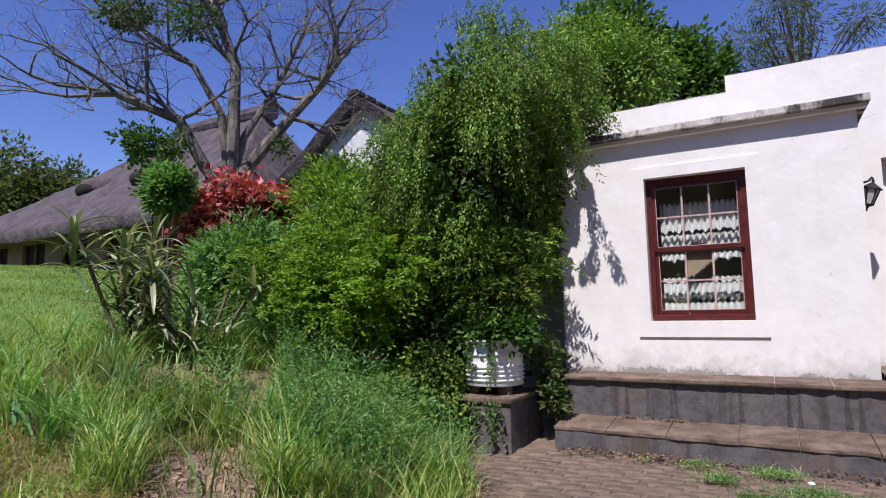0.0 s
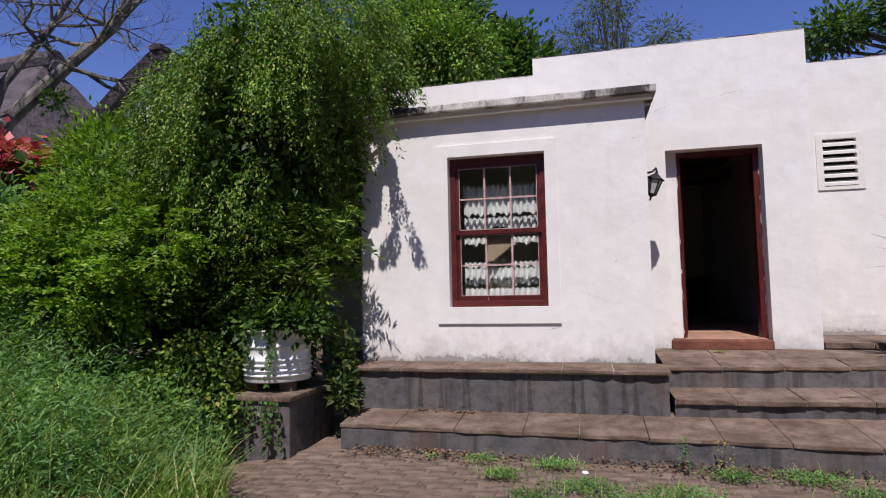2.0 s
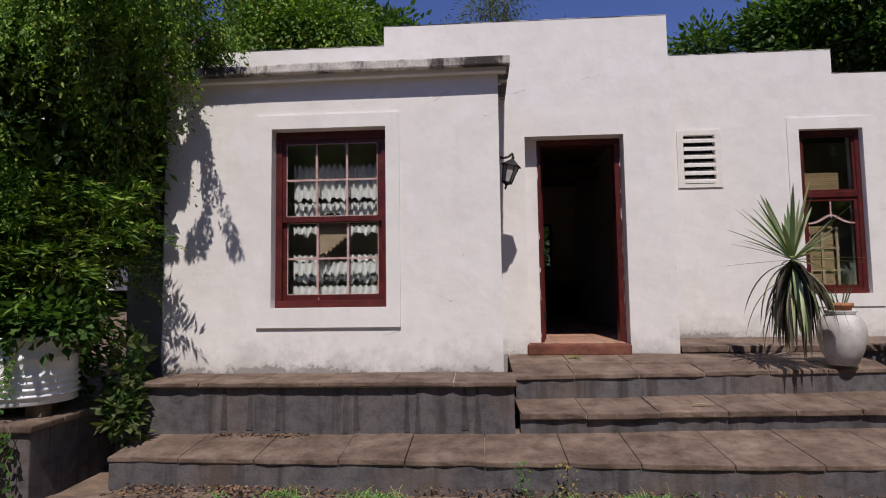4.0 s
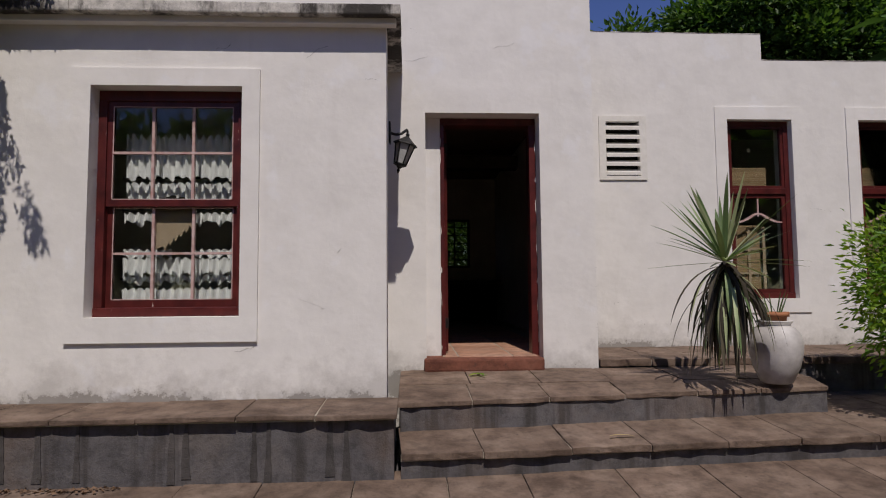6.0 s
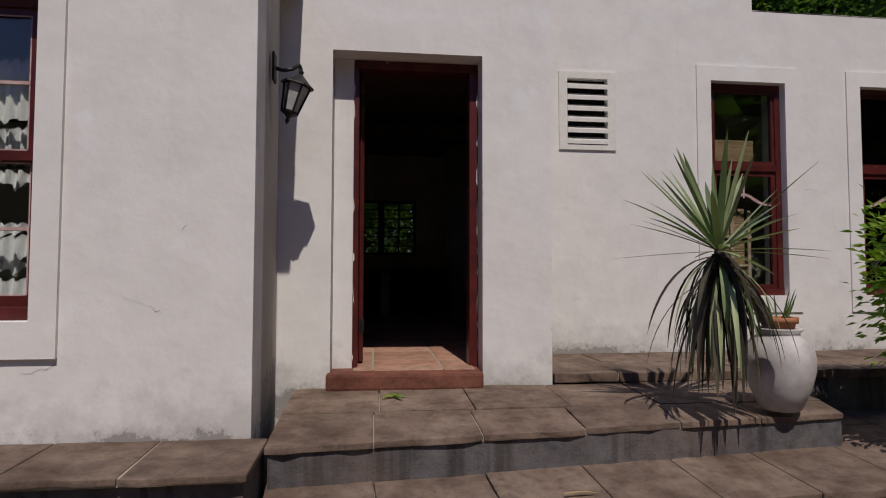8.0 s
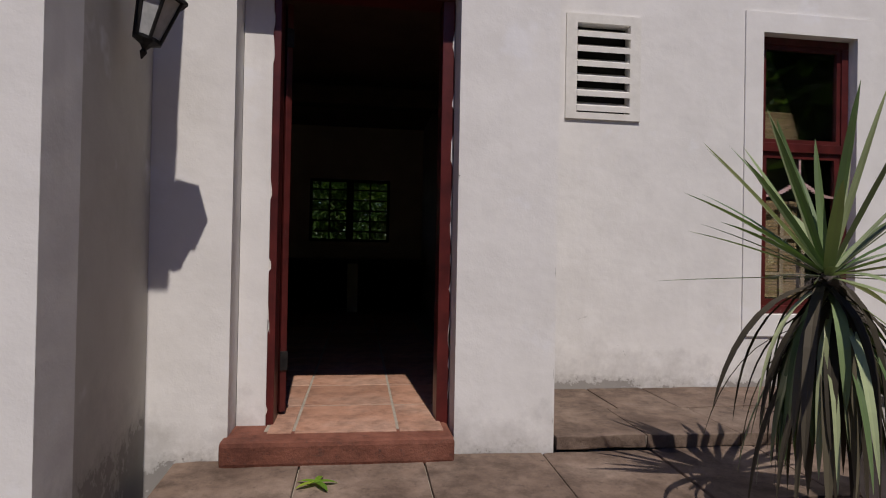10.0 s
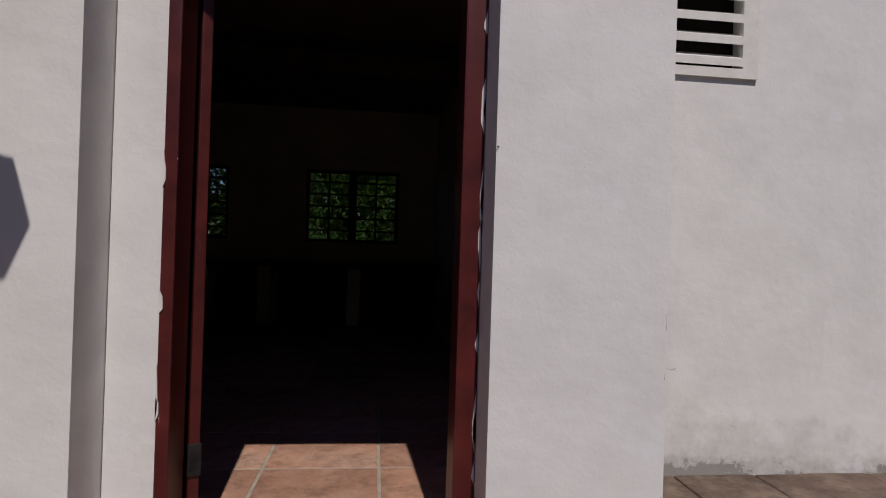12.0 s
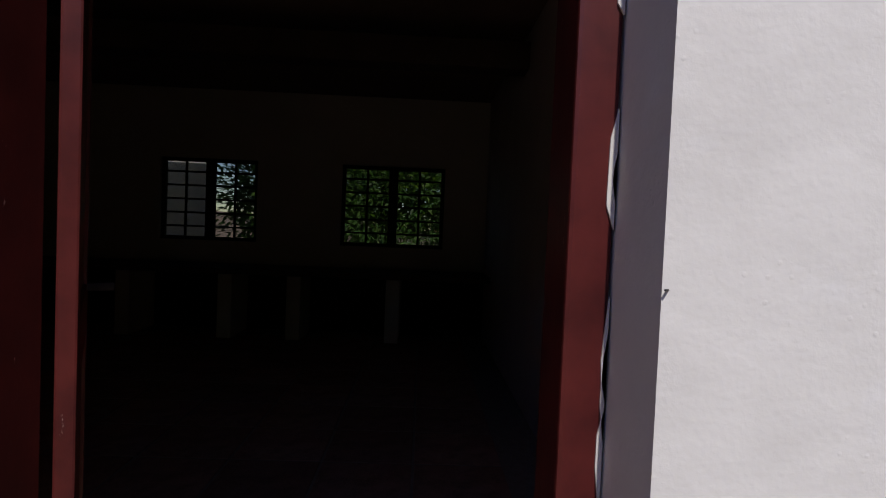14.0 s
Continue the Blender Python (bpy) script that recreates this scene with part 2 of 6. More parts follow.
TERRAPOT = plain("terracotta_pot", (0.36, 0.14, 0.07), (0.42, 0.19, 0.10), 9, 0.8)
BLACK_IRON = plain("black_iron", (0.016, 0.016, 0.017), (0.04, 0.038, 0.036), 30, 0.5, 0.4)
FROST = plain("dusty_lamp_glass", (0.35, 0.36, 0.36), (0.5, 0.5, 0.5), 20, 0.35)
CURTAIN = plain("white_voile", (0.74, 0.74, 0.76), (0.82, 0.82, 0.83), 8, 0.9)
CARD = plain("beige_card", (0.36, 0.27, 0.19), (0.44, 0.34, 0.25), 8, 0.85)
BLIND = plain("bamboo_blind", (0.30, 0.20, 0.11), (0.40, 0.28, 0.17), 25, 0.7, stretch=(0.1, 1, 1), random_by="object", spread=0.2)
VENTW = plain("white_vent_paint", (0.68, 0.66, 0.62), (0.77, 0.75, 0.71), 12, 0.7)
# near-black, for dark metal and for shade painted into hollows
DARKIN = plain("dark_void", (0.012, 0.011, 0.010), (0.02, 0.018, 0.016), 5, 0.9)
THATCH = plain("grey_thatch", (0.058, 0.047, 0.053), (0.115, 0.094, 0.104), 3.0, 0.95, bump_s=1.0, dist=0.06, fine=9, stretch=(1, 1, 0.3))
HOUSEWALL = plain("ochre_house_wall", (0.17, 0.11, 0.085), (0.23, 0.15, 0.11), 2, 0.9)
GABLEW = plain("gable_white", (0.66, 0.66, 0.68), (0.76, 0.76, 0.77), 2, 0.85)
BARK = plain("tree_bark", (0.05, 0.042, 0.036), (0.15, 0.13, 0.11), 6, 0.9, bump_s=0.7, dist=0.03, fine=18, stretch=(1, 1, 0.4))
PALE_BARK = plain("pale_tree_bark", (0.070, 0.060, 0.053), (0.22, 0.20, 0.175), 7, 0.85, bump_s=0.7, dist=0.03, fine=18, stretch=(1, 1, 0.4))
TWIG = plain("twig", (0.10, 0.075, 0.05), (0.18, 0.135, 0.09), 9, 0.9)
COUNTER = plain("dark_counter", (0.05, 0.04, 0.03), (0.08, 0.06, 0.045), 5, 0.6)
L_WEEP = leafy("weeping_leaf", [(0.0, (0.045, 0.105, 0.020)), (0.5, (0.130, 0.255, 0.042)), (0.9, (0.270, 0.390, 0.062)), (1.0, (0.340, 0.290, 0.080))], 0.55, 0.3)
L_LIME = leafy("lime_leaf", [(0.0, (0.085, 0.190, 0.026)), (0.5, (0.165, 0.300, 0.034)), (1.0, (0.300, 0.400, 0.050))])
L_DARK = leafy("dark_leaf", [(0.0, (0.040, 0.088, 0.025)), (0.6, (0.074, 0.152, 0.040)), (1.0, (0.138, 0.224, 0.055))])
L_FERN = leafy("ferny_weed", [(0.0, (0.082, 0.196, 0.066)), (0.6, (0.152, 0.304, 0.100)), (1.0, (0.234, 0.391, 0.110))])
L_GRASS = leafy("grass_blade", [(0.0, (0.130, 0.237, 0.049)), (0.55, (0.249, 0.385, 0.085)), (0.85, (0.425, 0.474, 0.156)), (1.0, (0.620, 0.573, 0.312))], 0.5)
L_DRY = leafy("dry_grass", [(0.0, (0.342, 0.265, 0.132)), (0.6, (0.528, 0.404, 0.217)), (1.0, (0.248, 0.296, 0.093))], 0.7)
L_LAWN = leafy("lawn_blade", [(0.0, (0.165, 0.260, 0.052)), (1.0, (0.311, 0.398, 0.103))], 0.6)
L_RED = leafy("red_leaf", [(0.0, (0.20, 0.025, 0.035)), (0.5, (0.50, 0.085, 0.10)), (0.8, (0.64, 0.26, 0.25)), (1.0, (0.16, 0.07, 0.04))], 0.4, 0.25)
L_OLIVE = leafy("olive_leaf", [(0.0, (0.072, 0.102, 0.036)), (1.0, (0.156, 0.180, 0.072))], 0.5)
L_YUCCA = leafy("yucca_leaf", [(0.0, (0.088, 0.150, 0.062)), (0.5, (0.175, 0.250, 0.112)), (0.8, (0.425, 0.475, 0.275)), (1.0, (0.062, 0.094, 0.037))], 0.35, 0.15, "object")
L_YDRY = leafy("yucca_dead_leaf", [(0.0, (0.025, 0.02, 0.014)), (0.6, (0.06, 0.05, 0.035)), (1.0, (0.16, 0.14, 0.09))], 0.7, 0.1, "object")
L_VAR = leafy("striped_leaf", [(0.0, (0.06, 0.11, 0.04)), (0.4, (0.13, 0.20, 0.08)), (0.65, (0.38, 0.41, 0.24)), (1.0, (0.60, 0.58, 0.42))], 0.4, 0.2, "object")
L_DEAD = leafy("fallen_leaf", [(0.0, (0.12, 0.066, 0.04)), (0.6, (0.24, 0.15, 0.095)), (1.0, (0.07, 0.042, 0.028))], 0.8, 0.1)


# ---- builders ----
def thing(name, loc, label, category="", group="", kind=""):
    ob = new(name)
    ob.location = loc
    ob.empty_display_size = 0.1
    return tagged(ob, label, category, group, kind)


def place(ob, parent):
    """Hang a mesh made in world places under its parent."""
    if parent is not None:
        ob.parent = parent
        if parent.type == "EMPTY":
            ob.matrix_parent_inverse = Matrix.Translation(-Vector(parent.location))
    return ob


def finish(me, mat, smooth):
    for m in (mat if isinstance(mat, (list, tuple)) else [mat]):
        me.materials.append(m)
    if smooth:
        me.polygons.foreach_set("use_smooth", [True] * len(me.polygons))
    me.update()
    return me


def part(name, bm, mat, parent, label="", smooth=False):
    me = bpy.data.meshes.new(name)
    bmesh.ops.recalc_face_normals(bm, faces=bm.faces)
    bm.to_mesh(me)
    bm.free()
    finish(me, mat, smooth)
    ob = place(new(name, me), parent)
    return tagged(ob, label)


def raw(name, verts, faces, mat, parent, label="", smooth=False):
    me = bpy.data.meshes.new(name)
    me.from_pydata(verts, [], faces)
    finish(me, mat, smooth)
    return tagged(place(new(name, me), parent), label)


def box(bm, x0, y0, z0, x1, y1, z1, bev=0.0):
    r = bmesh.ops.create_cube(bm, size=1.0)
    for v in r["verts"]:
        v.co = Vector(((x0 + x1) / 2 + v.co.x * (x1 - x0), (y0 + y1) / 2 + v.co.y * (y1 - y0), (z0 + z1) / 2 + v.co.z * (z1 - z0)))
    if bev:
        ed = {e for v in r["verts"] for e in v.link_edges}
        bmesh.ops.bevel(bm, geom=list(ed), offset=bev, segments=2, affect="EDGES", profile=0.6)
    return bm


def wavy(bm, cuts=5):
    """Cut the long edges so that they can be worn uneven."""
    bmesh.ops.subdivide_edges(bm, edges=[e for e in bm.edges if abs(e.verts[0].co.x - e.verts[1].co.x) > 0.2], cuts=cuts, use_grid_fill=True)
    return bm


def boxed(name, dims, mat, parent, bev=0.004, label=""):
    return part(name, box(bmesh.new(), *dims, bev), mat, parent, label)


def lathe(bm, prof, centre, seg=32):
    cx, cy = centre
    rings = []
    for r, z in prof:
        rings.append([bm.verts.new((cx + r * math.cos(2 * math.pi * i / seg), cy + r * math.sin(2 * math.pi * i / seg), z)) for i in range(seg)])
    for a, b in zip(rings, rings[1:]):
        for i in range(seg):
            bm.faces.new((a[i], a[(i + 1) % seg], b[(i + 1) % seg], b[i]))
    return bm, rings


def wall_grid(x0, x1, z0, z1, y0, y1, holes=()):
    """A wall between y0 and y1 with holes (x0, x1, z0, z1) cut through it, along x."""
    xs = sorted({x0, x1, *[h[0] for h in holes], *[h[1] for h in holes]})
    zs = sorted({z0, z1, *[h[2] for h in holes], *[h[3] for h in holes]})
    xs = [x for x in xs if x0 <= x <= x1]
    zs = [z for z in zs if z0 <= z <= z1]
    solid = {}
    for i in range(len(xs) - 1):
        for k in range(len(zs) - 1):
            cx, cz = (xs[i] + xs[i + 1]) / 2, (zs[k] + zs[k + 1]) / 2
            solid[i, k] = not any(h[0] < cx < h[1] and h[2] < cz < h[3] for h in holes)
    bm = bmesh.new()
    q = lambda *p: bm.faces.new([bm.verts.new(c) for c in p])
    for (i, k), s in solid.items():
        if not s:
            continue
        a, b, c, d = xs[i], xs[i + 1], zs[k], zs[k + 1]
        q((a, y0, c), (b, y0, c), (b, y0, d), (a, y0, d))
        q((a, y1, c), (b, y1, c), (b, y1, d), (a, y1, d))
        for di, dk, p in ((-1, 0, ((a, c), (a, d))), (1, 0, ((b, c), (b, d))), (0, -1, ((a, c), (b, c))), (0, 1, ((a, d), (b, d)))):
            if not solid.get((i + di, k + dk), False):
                (px, pz), (rx, rz) = p
                q((px, y0, pz), (rx, y0, rz), (rx, y1, rz), (px, y1, pz))
    bmesh.ops.remove_doubles(bm, verts=bm.verts, dist=0.0005)
    return bm


def structure(ob, label):
    return tagged(ob, label, kind="structure")


def smooth_step(a, b, v):
    v = np.clip((v - a) / (b - a), 0, 1)
    return v * v * (3 - 2 * v)


def ground_z(x, y):
    """The lie of the land: a paved flat before the steps, a bank on the grass side."""
    x, y = np.asarray(x, float), np.asarray(y, float)
    d = np.maximum(-1.75 - x, 0)
    bank = 0.27 * np.minimum(d, 3.2) + 0.165 * np.clip(d - 3.2, 0, 11.5)
    foot = -1.75 - 0.66 * np.clip(y - 4.4, 0, 1.7)
    bank = bank * smooth_step(-3.0, 1.0, y) * smooth_step(0.0, 1.2, foot - x)
    soft = 0.06 * np.sin(1.7 * x + 0.6 * y) * np.sin(1.1 * y - 0.5 * x) * np.clip(d, 0, 1)
    return bank + soft + 0.07 * (1 - np.clip(d / 5, 0, 1))


# ---- the ground ----
def ground_sheet():
    xs = np.concatenate([np.linspace(-400, -40, 10), np.linspace(-36, -8, 29), np.linspace(-7.8, 8, 80), np.linspace(9, 40, 20), np.linspace(60, 400, 8)])
    ys = np.concatenate([np.linspace(-400, -40, 8), np.linspace(-30, -3, 14), np.linspace(-2.5, 9, 58), np.linspace(10, 40, 20), np.linspace(60, 400, 8)])
    gx, gy = np.meshgrid(xs, ys)
    gz = ground_z(gx, gy) - 0.03
    gz = gz - 0.25 * ((gx > 0.0) & (gy > 7.2)) * 1.0
    n = len(xs)
    verts = np.stack([gx, gy, gz], -1).reshape(-1, 3).tolist()
    faces = [(j * n + i, j * n + i + 1, (j + 1) * n + i + 1, (j + 1) * n + i) for j in range(len(ys) - 1) for i in range(n - 1)]
    return structure(raw("ground", verts, faces, SOIL, None, smooth=True), "bare brown earth under grass, weeds and paving")


ground_sheet()

# ---- main walls ----
AX0, AX1, AY = -2.0, 0.885, 7.1
DY, DX1 = 8.04, 2.597
BY = 8.935
WIN1 = (-1.052, -0.072, 1.246, 2.774)
DOOR = (1.17, 2.137, 0.50, 2.896)
VENT = (2.976, 3.392, 2.523, 3.095)
WIN2 = (4.272, 4.952, 1.29, 3.12)
WIN3 = (5.665, 6.345, 1.29, 3.12)
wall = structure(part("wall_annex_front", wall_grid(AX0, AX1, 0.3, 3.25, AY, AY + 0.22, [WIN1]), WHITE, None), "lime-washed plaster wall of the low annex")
bm = box(bmesh.new(), AX1 - 0.22, AY + 0.22, 0.3, AX1, DY, 3.25)
for v in bm.verts:
    v.co.x -= 0.045 * (v.co.y > DY - 0.01) * (v.co.x > AX1 - 0.01)
structure(part("wall_annex_side", bm, GRIMY_SHADED, None), "shaded plaster side of the annex")
structure(part("wall_annex_end", box(bmesh.new(), AX0, AY + 0.22, 0.3, AX0 + 0.22, 9.0, 3.25), WHITE_SIDE, None), "plaster end wall of the annex behind foliage")
structure(part("ceiling_annex", box(bmesh.new(), AX0 + 0.22, AY + 0.22, 3.05, AX1 - 0.22, DY, 3.18), CEIL, None), "plain annex ceiling")
structure(part("wall_annex_back", box(bmesh.new(), AX0 + 0.22, DY - 0.06, 0.3, AX1 - 0.22, DY - 0.01, 3.05), INNER, None), "inner wall of the annex")
structure(part("floor_annex", box(bmesh.new(), AX0 + 0.22, AY + 0.22, 0.6, AX1 - 0.22, DY - 0.06, 0.72), COUNTER, None), "dark annex floor")
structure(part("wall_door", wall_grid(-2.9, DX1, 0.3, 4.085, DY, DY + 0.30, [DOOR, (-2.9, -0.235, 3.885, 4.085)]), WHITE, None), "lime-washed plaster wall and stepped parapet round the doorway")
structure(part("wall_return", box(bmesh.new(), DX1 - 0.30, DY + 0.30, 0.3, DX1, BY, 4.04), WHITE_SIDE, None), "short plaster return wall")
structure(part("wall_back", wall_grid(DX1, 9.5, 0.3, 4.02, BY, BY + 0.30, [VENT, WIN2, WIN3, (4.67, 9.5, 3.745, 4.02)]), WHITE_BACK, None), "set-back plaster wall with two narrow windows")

# parapet coping, a thin uneven weathered cap
for nm, dims in (("coping", (-0.24, DY - 0.003, 4.085, DX1 + 0.003, DY + 0.303, 4.094)), ("coping", (-2.9, DY - 0.003, 3.885, -0.24, DY + 0.303, 3.894)),
                 ("coping", (DX1 + 0.004, BY - 0.003, 4.02, 4.673, BY + 0.303, 4.029)), ("coping", (4.673, BY - 0.003, 3.745, 9.5, BY + 0.303, 3.754))):
    structure(boxed("trim_coping", dims, CORNICE, None, 0.004), "thin weathered cap of the parapet")


def cornice():
    t = thing("annex_cornice", (0, AY, 3.2), "projecting cement cornice with black weather streaks", "cornice", kind="structure")
    xs = [AX0 - 0.25, -1.6, -1.15, -0.68, -0.21, 0.33, 0.985]
    z0 = 3.292
    for a, b in zip(xs, xs[1:]):
        bm = bmesh.new()
        box(bm, a, AY - 0.13, z0 - 0.060, b, AY + 0.25, z0 + 0.016, 0.010)
        for v in bm.verts:
            v.co.z += -0.005 * (0.985 - v.co.x) + noise.noise(v.co * 5) * 0.012
        part("cornice_stone", bm, CORNICE, t)
    bm = box(bmesh.new(), AX1 - 0.1, AY + 0.252, z0 - 0.058, 0.98, DY, z0 + 0.014, 0.008)
    part("cornice_return", bm, CORNICE, t)
    bm = box(bmesh.new(), AX0 - 0.2, AY - 0.07, z0 - 0.10, 0.955, AY, z0 - 0.040, 0.01)
    for v in bm.verts:
        v.co.z += -0.005 * (0.985 - v.co.x)
    part("cornice_bed", bm, WHITE_SIDE, t)
    return t


cornice()
structure(boxed("roof_annex", (AX0, AY + 0.25, 3.252, AX1 - 0.1, DY, 3.285), CORNICE, None), "flat annex roof slab")


# ---- steps, ledge and landing ----
def spaced(a, b, step, seed, jit=0.06):
    rng = random.Random(seed)
    n = max(1, round((b - a) / step))
    return [a] + [a + (b - a) * i / n + rng.uniform(-jit, jit) for i in range(1, n)] + [b]


def damp_streaks(parent, xs, y, z0, z1, seed):
    rng = random.Random(seed)
    for x in xs:
        for k in range(rng.choice((1, 2, 2))):
            w, xx = rng.uniform(0.016, 0.032), x + 0.085 * k + rng.uniform(-0.006, 0.006)
            zb = z0 + (z1 - z0) * rng.uniform(0.0, 0.12)
            bm = bmesh.new()
            n = 7
            edge = [(z1 - (z1 - zb) * i / n, w * (0.35 + 0.65 * i / n), rng.uniform(-0.004, 0.004), rng.uniform(-0.004, 0.004)) for i in range(n + 1)]
            l, r, lb, rb = ([bm.verts.new((xx + s * hw + (j if s < 0 else k2), yy, z)) for z, hw, j, k2 in edge] for s, yy in ((-1, y), (1, y), (-1, y + 0.012), (1, y + 0.012)))
            for i in range(n):
                bm.faces.new((l[i], r[i], r[i + 1], l[i + 1]))
                bm.faces.new((lb[i], l[i], l[i + 1], lb[i + 1]))
                bm.faces.new((r[i], rb[i], rb[i + 1], r[i + 1]))
            part("damp_streak", bm, DAMP, parent)


def steps():
    t = thing("entrance_steps", (1.0, 6.5, 0.0), "grey cement entrance steps with brown slab treads", "steps", kind="structure")
    low = lambda x: 6.20 - 0.03 * (min(x, 2.0) + 1.85)
    mid = lambda x: 6.64 + 0.065 * (x - 1.0)
    top = lambda x: 7.0 + 0.11 * (x - 1.0)
    END = 4.06

    def riser(x0, x1, front, back, z0, z1, inset):
        bm = bmesh.new()
        xs = spaced(x0, x1, 0.6, 5, 0.02)
        rows = [[bm.verts.new((x, y, z)) for x in xs for y in (yy(x),)] for yy, z in ((lambda x: front(x) + inset, z0), (lambda x: front(x) + inset, z1), (lambda x: back, z1))]
        for a, b in zip(rows, rows[1:]):
            for i in range(len(xs) - 1):
                bm.faces.new((a[i], a[i + 1], b[i + 1], b[i]))
        for i, x in ((0, x0), (-1, x1)):
            bm.faces.new((rows[0][i], rows[1][i], rows[2][i], bm.verts.new((x, back, z0))))
        return part("riser", bm, GREY_RISER, t)

    def tread(name, xs, front, back, z, thick, lift, seed, gap=0.003, skew=0.0):
        """One row of cast slabs, their worn fronts following the step's line and their tops rising to the back."""
        rng = random.Random(seed)
        for a, b in zip(xs, xs[1:]):
            bm = box(bmesh.new(), a + gap, 0, z - thick, b - gap, 1, z, 0.008)
            wavy(bm)
            dz, dy = rng.uniform(-0.003, 0.003), rng.uniform(-0.005, 0.005)
            for v in bm.verts:
                f = v.co.y
                y0 = front(v.co.x) + dy
                v.co.y = y0 + f * ((back(v.co.x) if callable(back) else back) - y0) + noise.noise(v.co * 9) * 0.016 * (f < 0.1)
                v.co.x += skew * (1 - f)
                v.co.z += dz + lift * f + noise.noise(v.co * 7) * 0.006
            part(name, bm, SLAB, t)

    def bed(x0, x1, y0, y1, z0, z1, lift):
        bm = box(bmesh.new(), x0, 0, z0, x1, 1, z1)
        for v in bm.verts:
            f = v.co.y
            v.co.y = (y0(v.co.x) if callable(y0) else y0) * (1 - f) + y1 * f
            v.co.z += lift * f
        part("mortar_bed", bm, MORTAR, t)

    # lowest step
    riser(-1.86, 9.0, low, 7.3, -0.3, 0.24, 0.012)
    tread("tread_slab", spaced(-1.87, 9.0, 0.52, 11, 0.08), low, lambda x: max(6.80, mid(x) + 0.06), 0.268, 0.034, 0.058, 8, 0.0022)
    bed(-1.85, 9.0, lambda x: low(x) + 0.012, 6.74, 0.2, 0.250, 0.050)
    # middle step
    riser(0.985, 9.0, mid, 7.9, 0.2, 0.425, 0.03)
    tread("tread_slab", spaced(0.955, 9.0, 0.50, 21, 0.03), mid, lambda x: max(top(min(x, END)) + 0.09, 7.12), 0.463, 0.042, 0.05, 2, skew=0.03)
    for k in range(2):
        tread("tread_slab", spaced(END + 0.02, 9.0, 0.50, 22 + k, 0.03), lambda x: 7.40 + 0.33 * k, 7.72 + 0.33 * k, 0.513 + 0.006 * k, 0.05, 0.006, 3 + k)
    bed(0.985, 9.0, lambda x: mid(x) + 0.012, 7.9, 0.42, 0.455, 0.052)
    # landing, rising gently to the door
    riser(0.975, END - 0.01, top, 8.03, 0.3, 0.655, 0.012)
    tread("landing_slab", spaced(0.955, END, 0.50, 31, 0.03), top, lambda x: 7.50, 0.690, 0.032, 0.034, 4)
    tread("landing_slab", spaced(0.955, END, 0.50, 34, 0.05), lambda x: 7.506, 8.034, 0.726, 0.06, 0.026, 5)
    bed(0.975, END - 0.012, lambda x: top(x) + 0.013, 8.03, 0.65, 0.682, 0.050)
    # ledge before the annex
    boxed("ledge_wall", (-1.86, 6.67, 0.1, 0.945, AY - 0.002, 0.668), GREY_RISER, t, 0.006, "grey painted ledge wall with damp streaks")
    sx = spaced(-1.91, 0.965, 0.50, 41, 0.05)
    tread("ledge_slab", sx, lambda x: 6.625, AY - 0.002, 0.70, 0.030, 0.010, 9, 0.0022)
    bed(-1.89, 0.945, 6.645, AY - 0.004, 0.660, 0.694, 0.010)
    damp_streaks(t, [-1.25, -1.05, -0.84, -0.32, 0.14, 0.58], 6.6652, 0.31, 0.664, 3)
    # raised platform along the set-back wall
    boxed("riser", (DX1 + 0.02, 8.06, 0.3, 9.4, BY, 0.765), GREY_RISER, t, 0.004)
    tread("platform_slab", spaced(DX1 + 0.01, 9.4, 0.46, 51, 0.03), lambda x: 8.025, 8.48, 0.818, 0.06, 0.006, 6)
    tread("platform_slab", spaced(DX1 + 0.01, 9.4, 0.46, 52, 0.05), lambda x: 8.486, BY - 0.002, 0.824, 0.06, 0.004, 7)
    bed(DX1 + 0.025, 9.39, 8.04, BY - 0.004, 0.766, 0.8105, 0.006)
    return t


steps()


